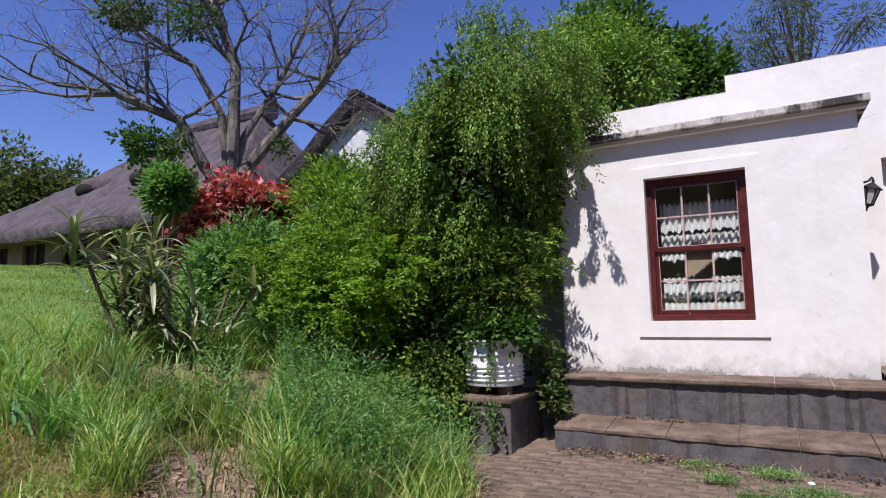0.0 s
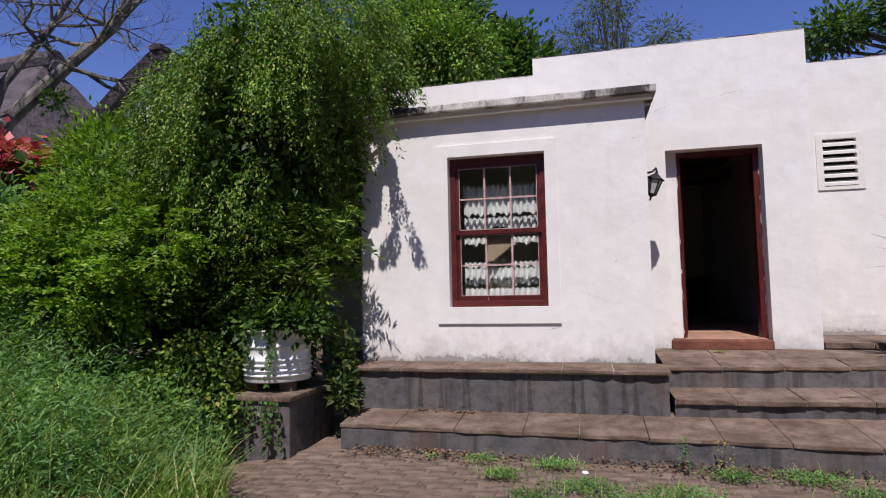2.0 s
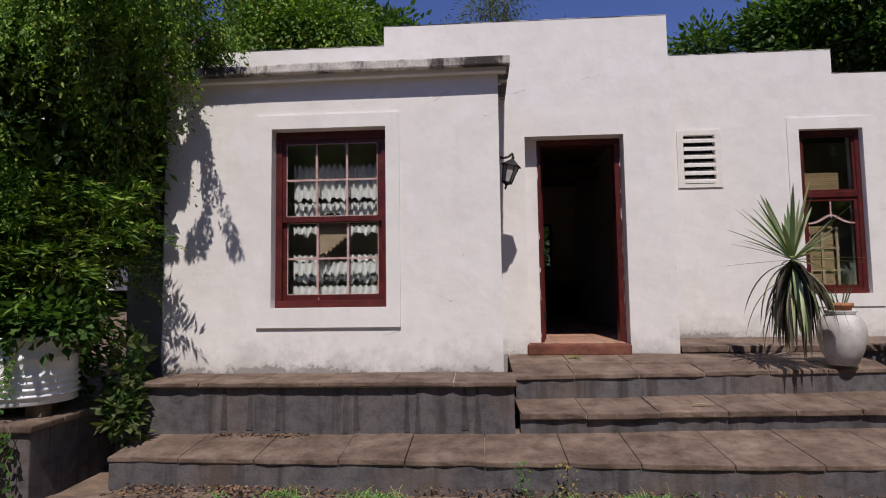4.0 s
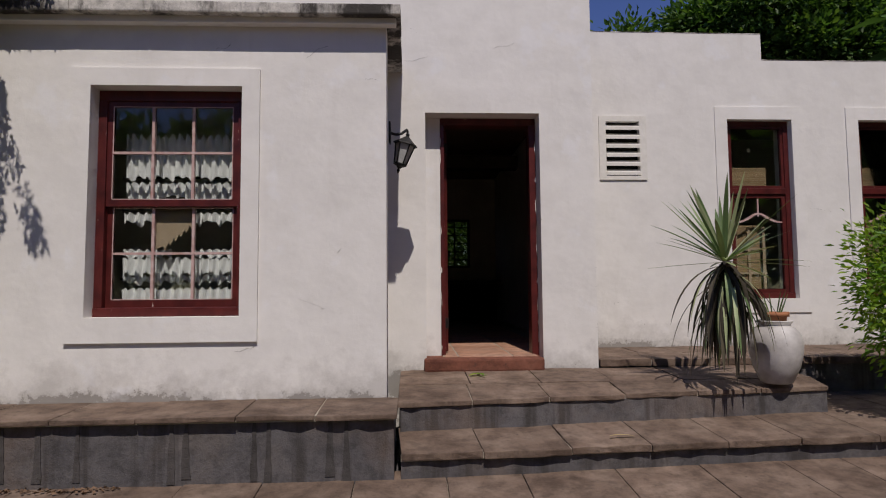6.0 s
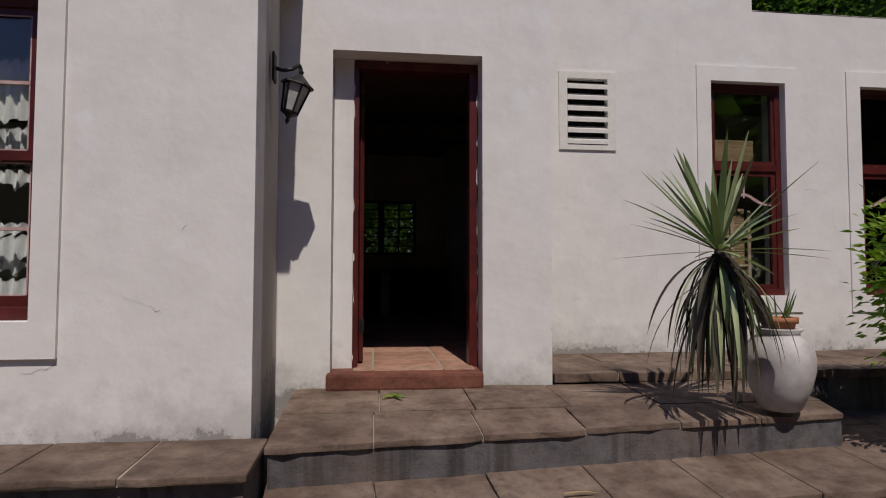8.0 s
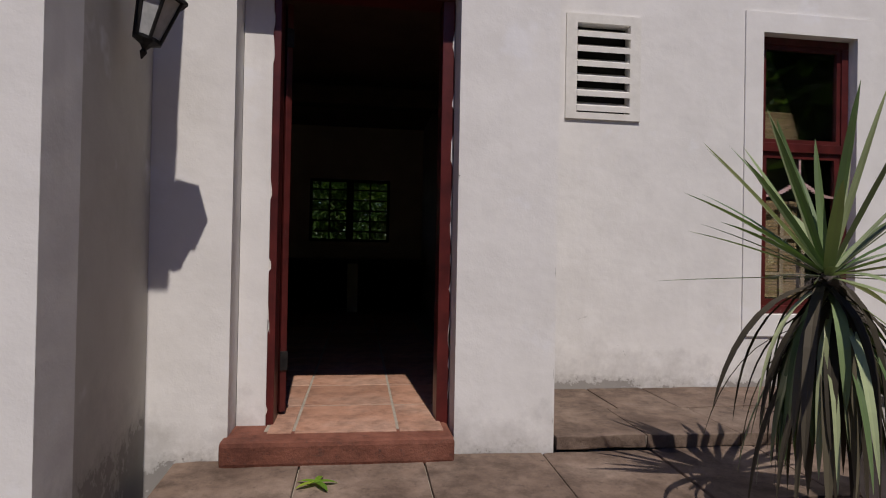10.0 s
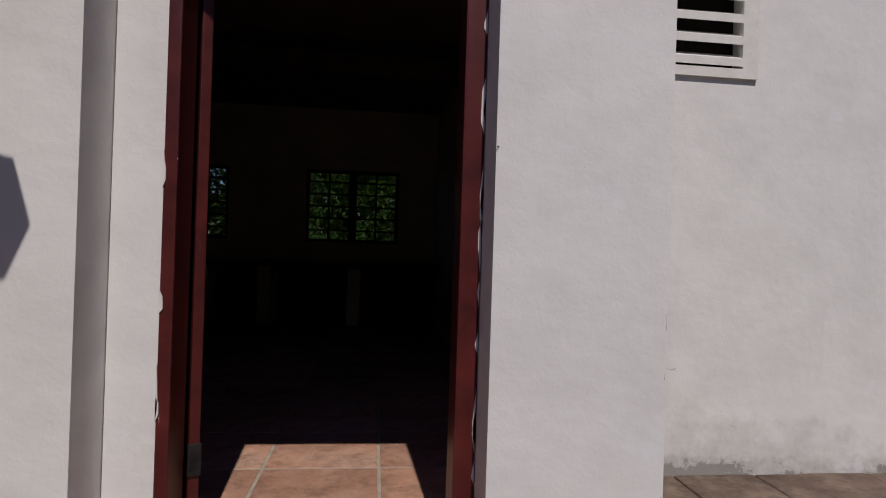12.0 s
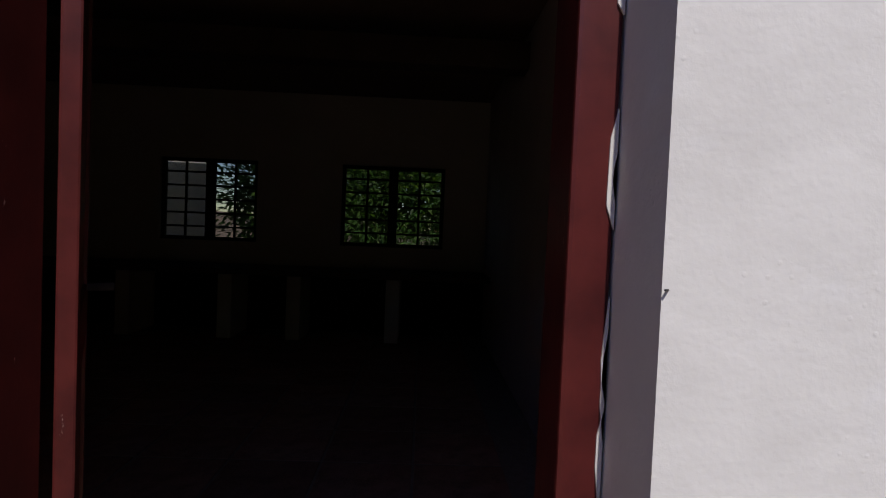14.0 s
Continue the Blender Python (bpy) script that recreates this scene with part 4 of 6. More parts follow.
# ---- barrel on its plinth, potted yucca ----
def barrel():
    p = thing("planter_plinth", (-2.5, 6.3, 0), "low grey painted masonry plinth with a brown capping", "plinth")
    bm = box(bmesh.new(), -2.86, 5.90, -0.2, -2.19, 6.80, 0.500, 0.012)
    part("body", bm, GREY_RISER, p)
    for a, b in ((5.87, 6.18), (6.185, 6.5), (6.505, 6.82)):
        bm = box(bmesh.new(), -2.89, a, 0.502, -2.165, b, 0.548, 0.012)
        for v in bm.verts:
            v.co.z += noise.noise(v.co * 5) * 0.012
        part("capping", bm, SLAB, p)
    c = (-2.52, 6.29)
    t = thing("half_drum", (c[0], c[1], 0.62), "white painted half steel drum planter with ribbed sides", "planter")
    prof = [(0.0, 0.662), (0.265, 0.662), (0.275, 0.668)]
    for zz in (0.72, 0.765, 0.81, 0.855):
        prof += [(0.264, zz - 0.021), (0.272, zz - 0.010), (0.283, zz), (0.272, zz + 0.010), (0.264, zz + 0.021)]
    prof += [(0.268, 0.93), (0.270, 0.965), (0.284, 0.978), (0.270, 0.99), (0.268, 1.08), (0.272, 1.105), (0.282, 1.115), (0.272, 1.125), (0.262, 1.115), (0.258, 1.03), (0.0, 1.03)]
    bm, _ = lathe(bmesh.new(), [(q * 1.12, z - 0.028) for q, z in prof], c, 56)
    part("drum", bm, BARREL, t, smooth=True)
    bm, _ = lathe(bmesh.new(), [(0.0, 1.03), (0.284, 1.02)], c, 24)
    part("soil", bm, SOIL, t, "dark potting soil")
    for i, (dx, dy) in enumerate(((-0.17, -0.12), (0.17, -0.12), (0.0, 0.18))):
        k = boxed("brick_foot", (c[0] + dx - 0.06, c[1] + dy - 0.05, 0.546, c[0] + dx + 0.06, c[1] + dy + 0.05, 0.636), PAVER, t, 0.006, "brick under the drum")


barrel()


def blade(bm, base, way, up, length, width, droop, fold=0.25, n=7):
    """A strap leaf: pointed, folded along its midrib, bending down."""
    way = way.normalized()
    side = way.cross(up)
    side = side.normalized() if side.length > 1e-4 else Vector((1, 0, 0))
    p, d = base.copy(), way.copy()
    rows = []
    for i in range(n + 1):
        f = i / n
        w = width * (0.55 + 1.2 * f) * (1 - f) ** 0.75 if f < 1 else 0.0
        w = max(w, 0.0006)
        nrm = side.cross(d).normalized()
        rows.append([bm.verts.new(p - side * w + nrm * fold * w), bm.verts.new(p), bm.verts.new(p + side * w + nrm * fold * w)])
        d = (d + Vector((0, 0, -droop / n))).normalized()
        p = p + d * (length / n)
    for a, b in zip(rows, rows[1:]):
        bm.faces.new((a[0], a[1], b[1], b[0]))
        bm.faces.new((a[1], a[2], b[2], b[1]))


def yucca():
    c = (3.67, 7.33)
    pot = thing("clay_urn", (c[0], c[1], 0.745), "weathered whitewashed clay urn on the landing", "urn")
    prof = [(0.0, 0.0), (0.10, 0.0), (0.115, 0.01), (0.165, 0.12), (0.192, 0.23), (0.196, 0.30), (0.18, 0.37), (0.145, 0.415), (0.118, 0.43), (0.112, 0.445), (0.13, 0.465), (0.128, 0.475), (0.10, 0.47), (0.095, 0.40), (0.0, 0.38)]
    bm, _ = lathe(bmesh.new(), [(r * 0.92, z * 0.94 + 0.722) for r, z in prof], c, 40)
    part("body", bm, POT, pot, smooth=True)
    tp = thing("terracotta_flowerpot", (c[0], c[1], 1.14), "small terracotta pot set in the urn's mouth", "flowerpot")
    bm, _ = lathe(bmesh.new(), [(0.0, 1.082), (0.06, 1.082), (0.085, 1.195), (0.098, 1.195), (0.10, 1.228), (0.09, 1.228), (0.085, 1.21), (0.0, 1.205)], c, 28)
    part("body", bm, TERRAPOT, tp, smooth=True)
    rng = random.Random(5)
    bm = bmesh.new()
    for i in range(8):
        a = rng.uniform(0, 6.28)
        blade(bm, Vector((c[0] + 0.04 * math.cos(a), c[1] + 0.04 * math.sin(a), 1.205)), Vector((math.cos(a) * 0.35, math.sin(a) * 0.35, 1)), Vector((0, 1, 0.1)), rng.uniform(0.10, 0.20), 0.008, 0.1)
    part("seedling", bm, L_YUCCA, tp, "small green spikes")
    h = Vector((3.263, 7.226, 1.585))
    t = thing("yucca_plant", (c[0] - 0.05, c[1], 1.12), "variegated yucca leaning out of the urn over dead leaves", "yucca")
    bm = bmesh.new()
    pts = [Vector((3.65, 7.32, 1.09)), Vector((3.55, 7.30, 1.27)), Vector((3.41, 7.26, 1.43)), h]
    for a, b in zip(pts, pts[1:]):
        tube(bm, a, b, 0.035, 0.032, 8)
    part("stem", bm, BARK, t)
    for i in range(40):
        # stiff upper rosette
        a, el = rng.uniform(0, 2 * math.pi), math.radians(rng.choice((78, 65, 55, 40, 25, 10, 0, -8)) + rng.uniform(-8, 8))
        way = Vector((math.cos(a) * math.cos(el), math.sin(a) * math.cos(el), math.sin(el)))
        bm = bmesh.new()
        blade(bm, h + way * 0.03, way, Vector((0, 0, 1)) if abs(way.z) < 0.9 else Vector((0, 1, 0)), rng.uniform(0.40, 0.62), rng.uniform(0.017, 0.030), rng.uniform(0.03, 0.3))
        part("leaf", bm, L_YUCCA, t)
    for i in range(125):
        # hanging skirt
        a = rng.uniform(0, 2 * math.pi)
        el = math.radians(rng.uniform(-50, 12))
        way = Vector((math.cos(a) * math.cos(el), math.sin(a) * math.cos(el), math.sin(el)))
        bm = bmesh.new()
        blade(bm, h + Vector((rng.uniform(-0.03, 0.05), 0, rng.uniform(-0.22, 0.0))), way, Vector((0, 0, 1)), rng.uniform(0.40, 0.66), rng.uniform(0.014, 0.030), rng.uniform(2.2, 5.0), n=9)
        part("leaf", bm, L_YDRY if rng.random() < 0.55 else L_YUCCA, t)


yucca()


# ---- scars of the plaster ----
def scars():
    """Hairline cracks, chips and a nail on the walls, as thin pieces of the walls they mark."""
    rng = random.Random(12)
    front, doorw, back = bpy.data.objects["wall_annex_front"], bpy.data.objects["wall_door"], bpy.data.objects["wall_back"]

    def crack(wall_ob, x, z, y, steps, run, fall, w=0.0009):
        bm = bmesh.new()
        l, r = [], []
        for i in range(steps):
            l.append(bm.verts.new((x - w * rng.uniform(0.3, 1), y, z + w * rng.uniform(0.3, 1))))
            r.append(bm.verts.new((x + w * rng.uniform(0.3, 1), y, z - w * rng.uniform(0.3, 1))))
            x += run * rng.uniform(0.3, 1.6)
            z += fall * rng.uniform(0.2, 1.6) + rng.gauss(0, abs(run) * 0.3)
        for i in range(steps - 1):
            bm.faces.new((l[i], r[i], r[i + 1], l[i + 1]))
        part("crack", bm, DAMP, wall_ob)

    for x, z, n, run, fall in ((0.56, 1.66, 4, 0.02, 0.006), (-0.1, 1.02, 8, 0.03, 0.004), (0.35, 2.98, 7, 0.03, 0.012), (0.74, 2.84, 5, 0.018, -0.002), (-0.25, 3.03, 6, 0.02, 0.01), (0.3, 1.36, 9, 0.03, -0.012)):
        crack(front, x, z, AY - 0.0025, n, run, fall)
    for x, z, n, run, fall in ((1.0, 3.34, 7, 0.03, 0.008), (1.75, 3.45, 6, 0.035, 0.004), (1.05, 3.62, 5, 0.02, -0.01)):
        crack(doorw, x, z, DY - 0.0025, n, run, fall)
    for i in range(4):
        crack(doorw, 2.590 + rng.uniform(-0.004, 0.002), 0.85 + 0.25 * i + rng.uniform(-0.1, 0.1), DY - 0.0025, rng.choice((3, 5)), 0.0003, 0.012, 0.0004)
    for x, z, n, run, fall in ((3.05, 1.25, 4, 0.02, 0.008), (3.3, 1.1, 5, 0.02, -0.014), (5.1, 2.2, 7, 0.04, 0.0)):
        crack(back, x, z, BY - 0.0025, n, run, fall, 0.0006)
    nail = thing("wall_nail", (2.145, DY, 1.99), "short rusty nail in the plaster by the door", "nail")
    bm = bmesh.new()
    tube(bm, Vector((2.152, DY + 0.01, 1.990)), Vector((2.138, DY - 0.006, 1.991)), 0.0016, 0.0012, 6)
    part("shank", bm, BLACK_IRON, nail)


scars()


# ---- foliage builders ----
def fast_mesh(name, V, F, mat, parent, label="", smooth=False):
    """V: n x 3 places, F: m x k corner numbers."""
    me = bpy.data.meshes.new(name)
    k = F.shape[1]
    me.vertices.add(len(V))
    me.vertices.foreach_set("co", np.ascontiguousarray(V, np.float32).ravel())
    me.loops.add(F.size)
    me.loops.foreach_set("vertex_index", np.ascontiguousarray(F, np.int32).ravel())
    me.polygons.add(len(F))
    me.polygons.foreach_set("loop_start", np.arange(0, F.size, k, dtype=np.int32))
    me.update(calc_edges=True)
    me.validate()
    finish(me, mat, smooth)
    return tagged(place(new(name, me), parent), label)


def unit(a):
    return a / np.maximum(np.linalg.norm(a, axis=1, keepdims=True), 1e-9)


def leaf_mesh(name, P, D, L, W, mat, parent, rng, label="", fold=0.25):
    """Small folded leaves at P along D."""
    n = len(P)
    D = unit(D)
    R = rng.normal(size=(n, 3)) * 0.7 + np.array([0, 0, 1.0])
    S = unit(np.cross(D, R))
    U = np.cross(S, D)
    L, W = np.broadcast_to(L, n)[:, None], np.broadcast_to(W, n)[:, None]
    a = P + D * L * 0.42 - S * W + U * W * fold
    b = P + D * L * 0.42 + S * W + U * W * fold
    tip = P + D * L - U * L * 0.08
    V = np.stack([P, a, tip, b], 1).reshape(-1, 3)
    i = np.arange(n)[:, None] * 4
    F = np.concatenate([i + [0, 2, 1], i + [0, 3, 2]])
    return fast_mesh(name, V, F, mat, parent, label)


def blades_mesh(name, P, height, width, lean, mat, parent, rng, label="", seg=3):
    """Grass blades that bend over."""
    n = len(P)
    a = rng.uniform(0, 2 * np.pi, n)
    d = np.stack([np.cos(a), np.sin(a), np.zeros(n)], 1)
    s = np.stack([-np.sin(a + rng.normal(0, 0.8, n)), np.cos(a), np.zeros(n)], 1)
    h, w, l = (np.broadcast_to(v, n)[:, None] for v in (height, width, lean))
    rows = []
    for k in range(seg + 1):
        f = k / seg
        c = P + d * h * l * f ** 2 + np.array([0, 0, 1.0]) * h * (f - 0.35 * l * f ** 2.5)
        ww = w * (1 - f) ** 0.7 + 0.0006
        rows += [c - s * ww, c + s * ww]
    V = np.stack(rows, 1).reshape(-1, 3)
    m = 2 * (seg + 1)
    i = np.arange(n)[:, None] * m
    F = np.concatenate([i + [2 * k, 2 * k + 1, 2 * k + 3, 2 * k + 2] for k in range(seg)])
    return fast_mesh(name, V, F, mat, parent, label)


def shell(n, centre, radii, rng, low=0.55, lumps=9, depth=0.28):
    """Points through the outer part of a lumpy ellipsoid, and their outward ways."""
    u = unit(rng.normal(size=(n, 3)))
    lump = unit(rng.normal(size=(lumps, 3)))
    r = 1.0 - depth + depth * np.max(u @ lump.T, 1) ** 3 * 1.6
    k = low + (1 - low) * rng.random(n) ** 0.6
    return np.array(centre) + u * np.array(radii) * (r * k)[:, None], u


def tufts(P, rng, per, spread):
    """per leaf places round each tuft, and a way out of it."""
    n = len(P)
    off = rng.normal(size=(n, per, 3)) * spread
    return (P[:, None] + off).reshape(-1, 3), off.reshape(-1, 3)


def shrub(name, label, centre, radii, mat, n, leaf, width, seed, category="shrub", base=None, per=9, spread=0.07, inner=None, droop=0.0, lumps=9, low=0.5, trunk_r=0.03, depth=0.28):
    """A bush: stems, sprays of leaves in lumps, darker leaves within to paint its inner shade."""
    rng = np.random.default_rng(seed)
    bx, by = (centre[0], centre[1])
    bz = float(ground_z(bx, by)) if base is None else base
    t = thing(name, (bx, by, bz), label, category)
    P, u = shell(n // per, centre, radii, rng, low, lumps, depth)
    Q, off = tufts(P, rng, per, spread)
    D = np.repeat(u, per, 0) * 0.6 + unit(off) * 0.9 + np.array([0, 0, -droop])
    leaf_mesh("crown", Q, D, rng.uniform(0.7, 1.25, len(Q)) * leaf, rng.uniform(0.8, 1.2, len(Q)) * width, mat, t, rng)
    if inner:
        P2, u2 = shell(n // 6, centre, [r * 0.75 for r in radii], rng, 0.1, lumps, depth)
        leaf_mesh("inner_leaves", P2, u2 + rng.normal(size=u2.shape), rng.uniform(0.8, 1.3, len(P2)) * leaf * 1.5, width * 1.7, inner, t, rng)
    bm = bmesh.new()
    b0 = Vector((bx, by, bz - 0.1))
    for i in range(9):
        j = int(rng.integers(0, len(P)))
        e = Vector(P[j])
        mid = b0.lerp(e, 0.5) + Vector((rng.normal() * 0.06, rng.normal() * 0.06, 0.12 * radii[2]))
        tube(bm, b0, mid, trunk_r, trunk_r * 0.6, 6)
        tube(bm, mid, e, trunk_r * 0.6, trunk_r * 0.2, 5)
    part("branchwork", bm, TWIG, t)
    return t


def weeping_tree():
    rng = np.random.default_rng(11)
    t = thing("weeping_tree", (-2.95, 7.0, 0.25), "dense weeping evergreen tree overhanging the annex roof", "tree")
    n = 5600
    blobs = (((-2.72, 6.78, 3.25), (1.05, 1.0, 1.35), 0.50), ((-2.45, 6.85, 3.95), (0.95, 0.9, 0.85), 0.24), ((-3.3, 6.5, 2.65), (0.62, 0.6, 0.8), 0.16), ((-2.02, 6.82, 3.42), (0.50, 0.36, 0.42), 0.06), ((-1.75, 6.38, 3.45), (0.42, 0.36, 0.36), 0.06))
    S, U = [], []
    for c, r, share in blobs:
        p, u = shell(int(n * share * 1.5), c, r, rng, 0.55, 18, 0.5)
        gap = np.array([noise.noise(Vector(v) * 1.7) + 0.6 * noise.noise(Vector(v) * 4.0) for v in p]) > -0.02
        S.append(p[gap]), U.append(u[gap])
    S, U = np.concatenate(S), np.concatenate(U)
    per = 34
    length = rng.uniform(0.15, 0.55, len(S))
    f = (np.arange(per) + 0.5) / per
    out = U * np.array([1, 1, 0.2])
    line = S[:, None] + out[:, None] * (0.22 * np.sqrt(f))[None, :, None] + np.array([0, 0, -1.0]) * (length[:, None] * f[None] ** 1.5)[..., None]
    line += rng.normal(size=line.shape) * 0.022
    Q = line.reshape(-1, 3)
    D = np.repeat(out, per, 0) * 0.5 + rng.normal(size=Q.shape) * 0.55 + np.array([0, 0, -0.75])
    keep = ~((Q[:, 0] > -2.02) & (Q[:, 1] > 6.94) & (Q[:, 2] < 3.32))
    # only a narrow frond reaches out before the annex wall
    xs, zs = Q[:, 0] - 0.06 * (AY - Q[:, 1]), Q[:, 2] - 1.66 * (AY - Q[:, 1])
    lean = -1.70 + (2.95 - zs) * 0.31
    ragged = np.array([noise.noise(Vector((x * 7.0, z * 3.0, 0.3))) for x, z in zip(xs, zs)])
    frond = (zs > 1.68) & (xs < lean + 0.04 * ragged) & ((xs > lean - 0.13) | (ragged > -0.1))
    keep &= frond | (xs < -2.0) | (zs > 3.05) | (Q[:, 1] > AY)
    Q, D = Q[keep], D[keep]
    leaf_mesh("crown", Q, D, rng.uniform(0.028, 0.054, len(Q)), rng.uniform(0.007, 0.012, len(Q)), L_WEEP, t, rng)
    # larger dark leaves fill the crown, their colour standing in for inner shade
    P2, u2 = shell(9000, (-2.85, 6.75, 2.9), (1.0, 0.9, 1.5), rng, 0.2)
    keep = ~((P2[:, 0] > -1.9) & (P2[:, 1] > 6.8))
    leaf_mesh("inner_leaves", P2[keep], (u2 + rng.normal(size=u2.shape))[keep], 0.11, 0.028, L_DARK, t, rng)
    bm = bmesh.new()
    root = Vector((-2.95, 7.0, 0.1))
    crown = Vector((-2.8, 6.85, 2.0))
    tube(bm, root, crown, 0.11, 0.08, 9)
    for i in range(16):
        e = Vector(S[int(rng.integers(0, len(S)))])
        m = crown.lerp(e, 0.55) + Vector((0, 0, 0.25))
        tube(bm, crown, m, 0.045, 0.025, 6)
        tube(bm, m, e, 0.025, 0.008, 5)
    part("trunk", bm, BARK, t)


weeping_tree()

# the bushes along the bank
def spray_shrub(name, label, masses, mat, seed, leaf=0.05, width=0.0135, base=None):
    """A shrub of arching flat sprays: each spray a bowed twig with leaves to both sides."""
    rng = np.random.default_rng(seed)
    c0 = masses[0][0]
    bz = float(ground_z(c0[0], c0[1])) if base is None else base
    t = thing(name, (c0[0], c0[1], bz), label, "shrub")
    Q, D, bm = [], [], bmesh.new()
    root = Vector((c0[0], c0[1], bz - 0.05))
    for c, r, n in masses:
        P, u = shell(n, c, r, rng, 0.45, 7, 0.5)
        for p, w in zip(P, u):
            way = unit((w * np.array([1, 1, 0.35]) + rng.normal(size=3) * 0.35)[None])[0]
            side = np.cross(way, [0, 0, 1.0])
            length = rng.uniform(0.18, 0.42)
            k = 22
            f = (np.arange(k) + 0.5) / k
            line = p + way * (length * f)[:, None] + np.array([0, 0, 1.0]) * (0.16 * length * f - 0.5 * length * f ** 2.2)[:, None]
            for s in (-1, 1):
                m = int(k)
                off = rng.uniform(0.0, 0.055, m)[:, None]
                Q.append(line + side * s * off + rng.normal(size=(m, 3)) * 0.010)
                D.append(np.tile(side * s * 0.9 + way * 0.7, (m, 1)) + rng.normal(size=(m, 3)) * 0.35)
        for k in range(5):
            e2 = Vector(P[int(rng.integers(0, len(P)))])
            m2 = root.lerp(e2, 0.5) + Vector((0, 0, 0.2))
            tube(bm, root, m2, 0.02, 0.012, 6), tube(bm, m2, e2, 0.012, 0.004, 5)
    Q, D = np.concatenate(Q), np.concatenate(D)
    leaf_mesh("crown", Q, D, rng.uniform(0.7, 1.3, len(Q)) * leaf, rng.uniform(0.8, 1.2, len(Q)) * width, mat, t, rng)
    part("branchwork", bm, TWIG, t)
    return t


spray_shrub("lime_shrub", "bright yellow-green shrub with arching sprays",
            (((-4.1, 5.8, 2.05), (0.60, 0.55, 0.42), 210), ((-4.55, 5.5, 1.75), (0.48, 0.45, 0.40), 150), ((-3.55, 5.75, 1.75), (0.52, 0.45, 0.36), 170), ((-3.9, 5.45, 1.50), (0.55, 0.40, 0.32), 150), ((-4.0, 6.1, 1.6), (0.7, 0.5, 0.6), 120)), L_LIME, 21)
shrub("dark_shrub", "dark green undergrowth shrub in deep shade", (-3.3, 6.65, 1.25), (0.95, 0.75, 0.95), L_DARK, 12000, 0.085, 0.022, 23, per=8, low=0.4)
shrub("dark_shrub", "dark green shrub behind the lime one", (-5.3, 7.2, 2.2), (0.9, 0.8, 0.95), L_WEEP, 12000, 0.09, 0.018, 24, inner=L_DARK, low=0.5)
spray_shrub("drum_plant", "straggly willow-leaved shrub growing from the drum", (((-2.52, 6.36, 1.48), (0.34, 0.26, 0.32), 60), ((-2.76, 6.42, 1.80), (0.42, 0.30, 0.36), 55), ((-2.30, 6.45, 1.80), (0.36, 0.30, 0.42), 60), ((-2.5, 6.45, 2.18), (0.5, 0.36, 0.32), 48)), L_WEEP, 25, 0.08, 0.0095, 1.0)
shrub("drum_creeper", "broad-leaved creeper at the drum's rim", (-2.52, 6.29, 1.18), (0.40, 0.32, 0.17), L_DARK, 1900, 0.085, 0.030, 26, base=1.0, per=5, trunk_r=0.006)
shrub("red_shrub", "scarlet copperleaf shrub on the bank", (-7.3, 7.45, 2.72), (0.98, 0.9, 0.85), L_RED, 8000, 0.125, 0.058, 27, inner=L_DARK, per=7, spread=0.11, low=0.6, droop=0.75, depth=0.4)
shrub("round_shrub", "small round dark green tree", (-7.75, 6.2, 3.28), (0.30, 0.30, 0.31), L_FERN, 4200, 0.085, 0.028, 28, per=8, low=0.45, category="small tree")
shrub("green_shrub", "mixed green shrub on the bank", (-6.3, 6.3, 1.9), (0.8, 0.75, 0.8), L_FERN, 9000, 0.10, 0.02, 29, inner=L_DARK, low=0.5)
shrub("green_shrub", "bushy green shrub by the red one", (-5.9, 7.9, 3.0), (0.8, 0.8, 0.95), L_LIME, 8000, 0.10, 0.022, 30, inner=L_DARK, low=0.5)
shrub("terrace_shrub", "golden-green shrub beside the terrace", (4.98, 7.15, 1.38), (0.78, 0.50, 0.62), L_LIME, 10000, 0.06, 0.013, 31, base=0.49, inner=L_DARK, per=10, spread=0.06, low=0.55)


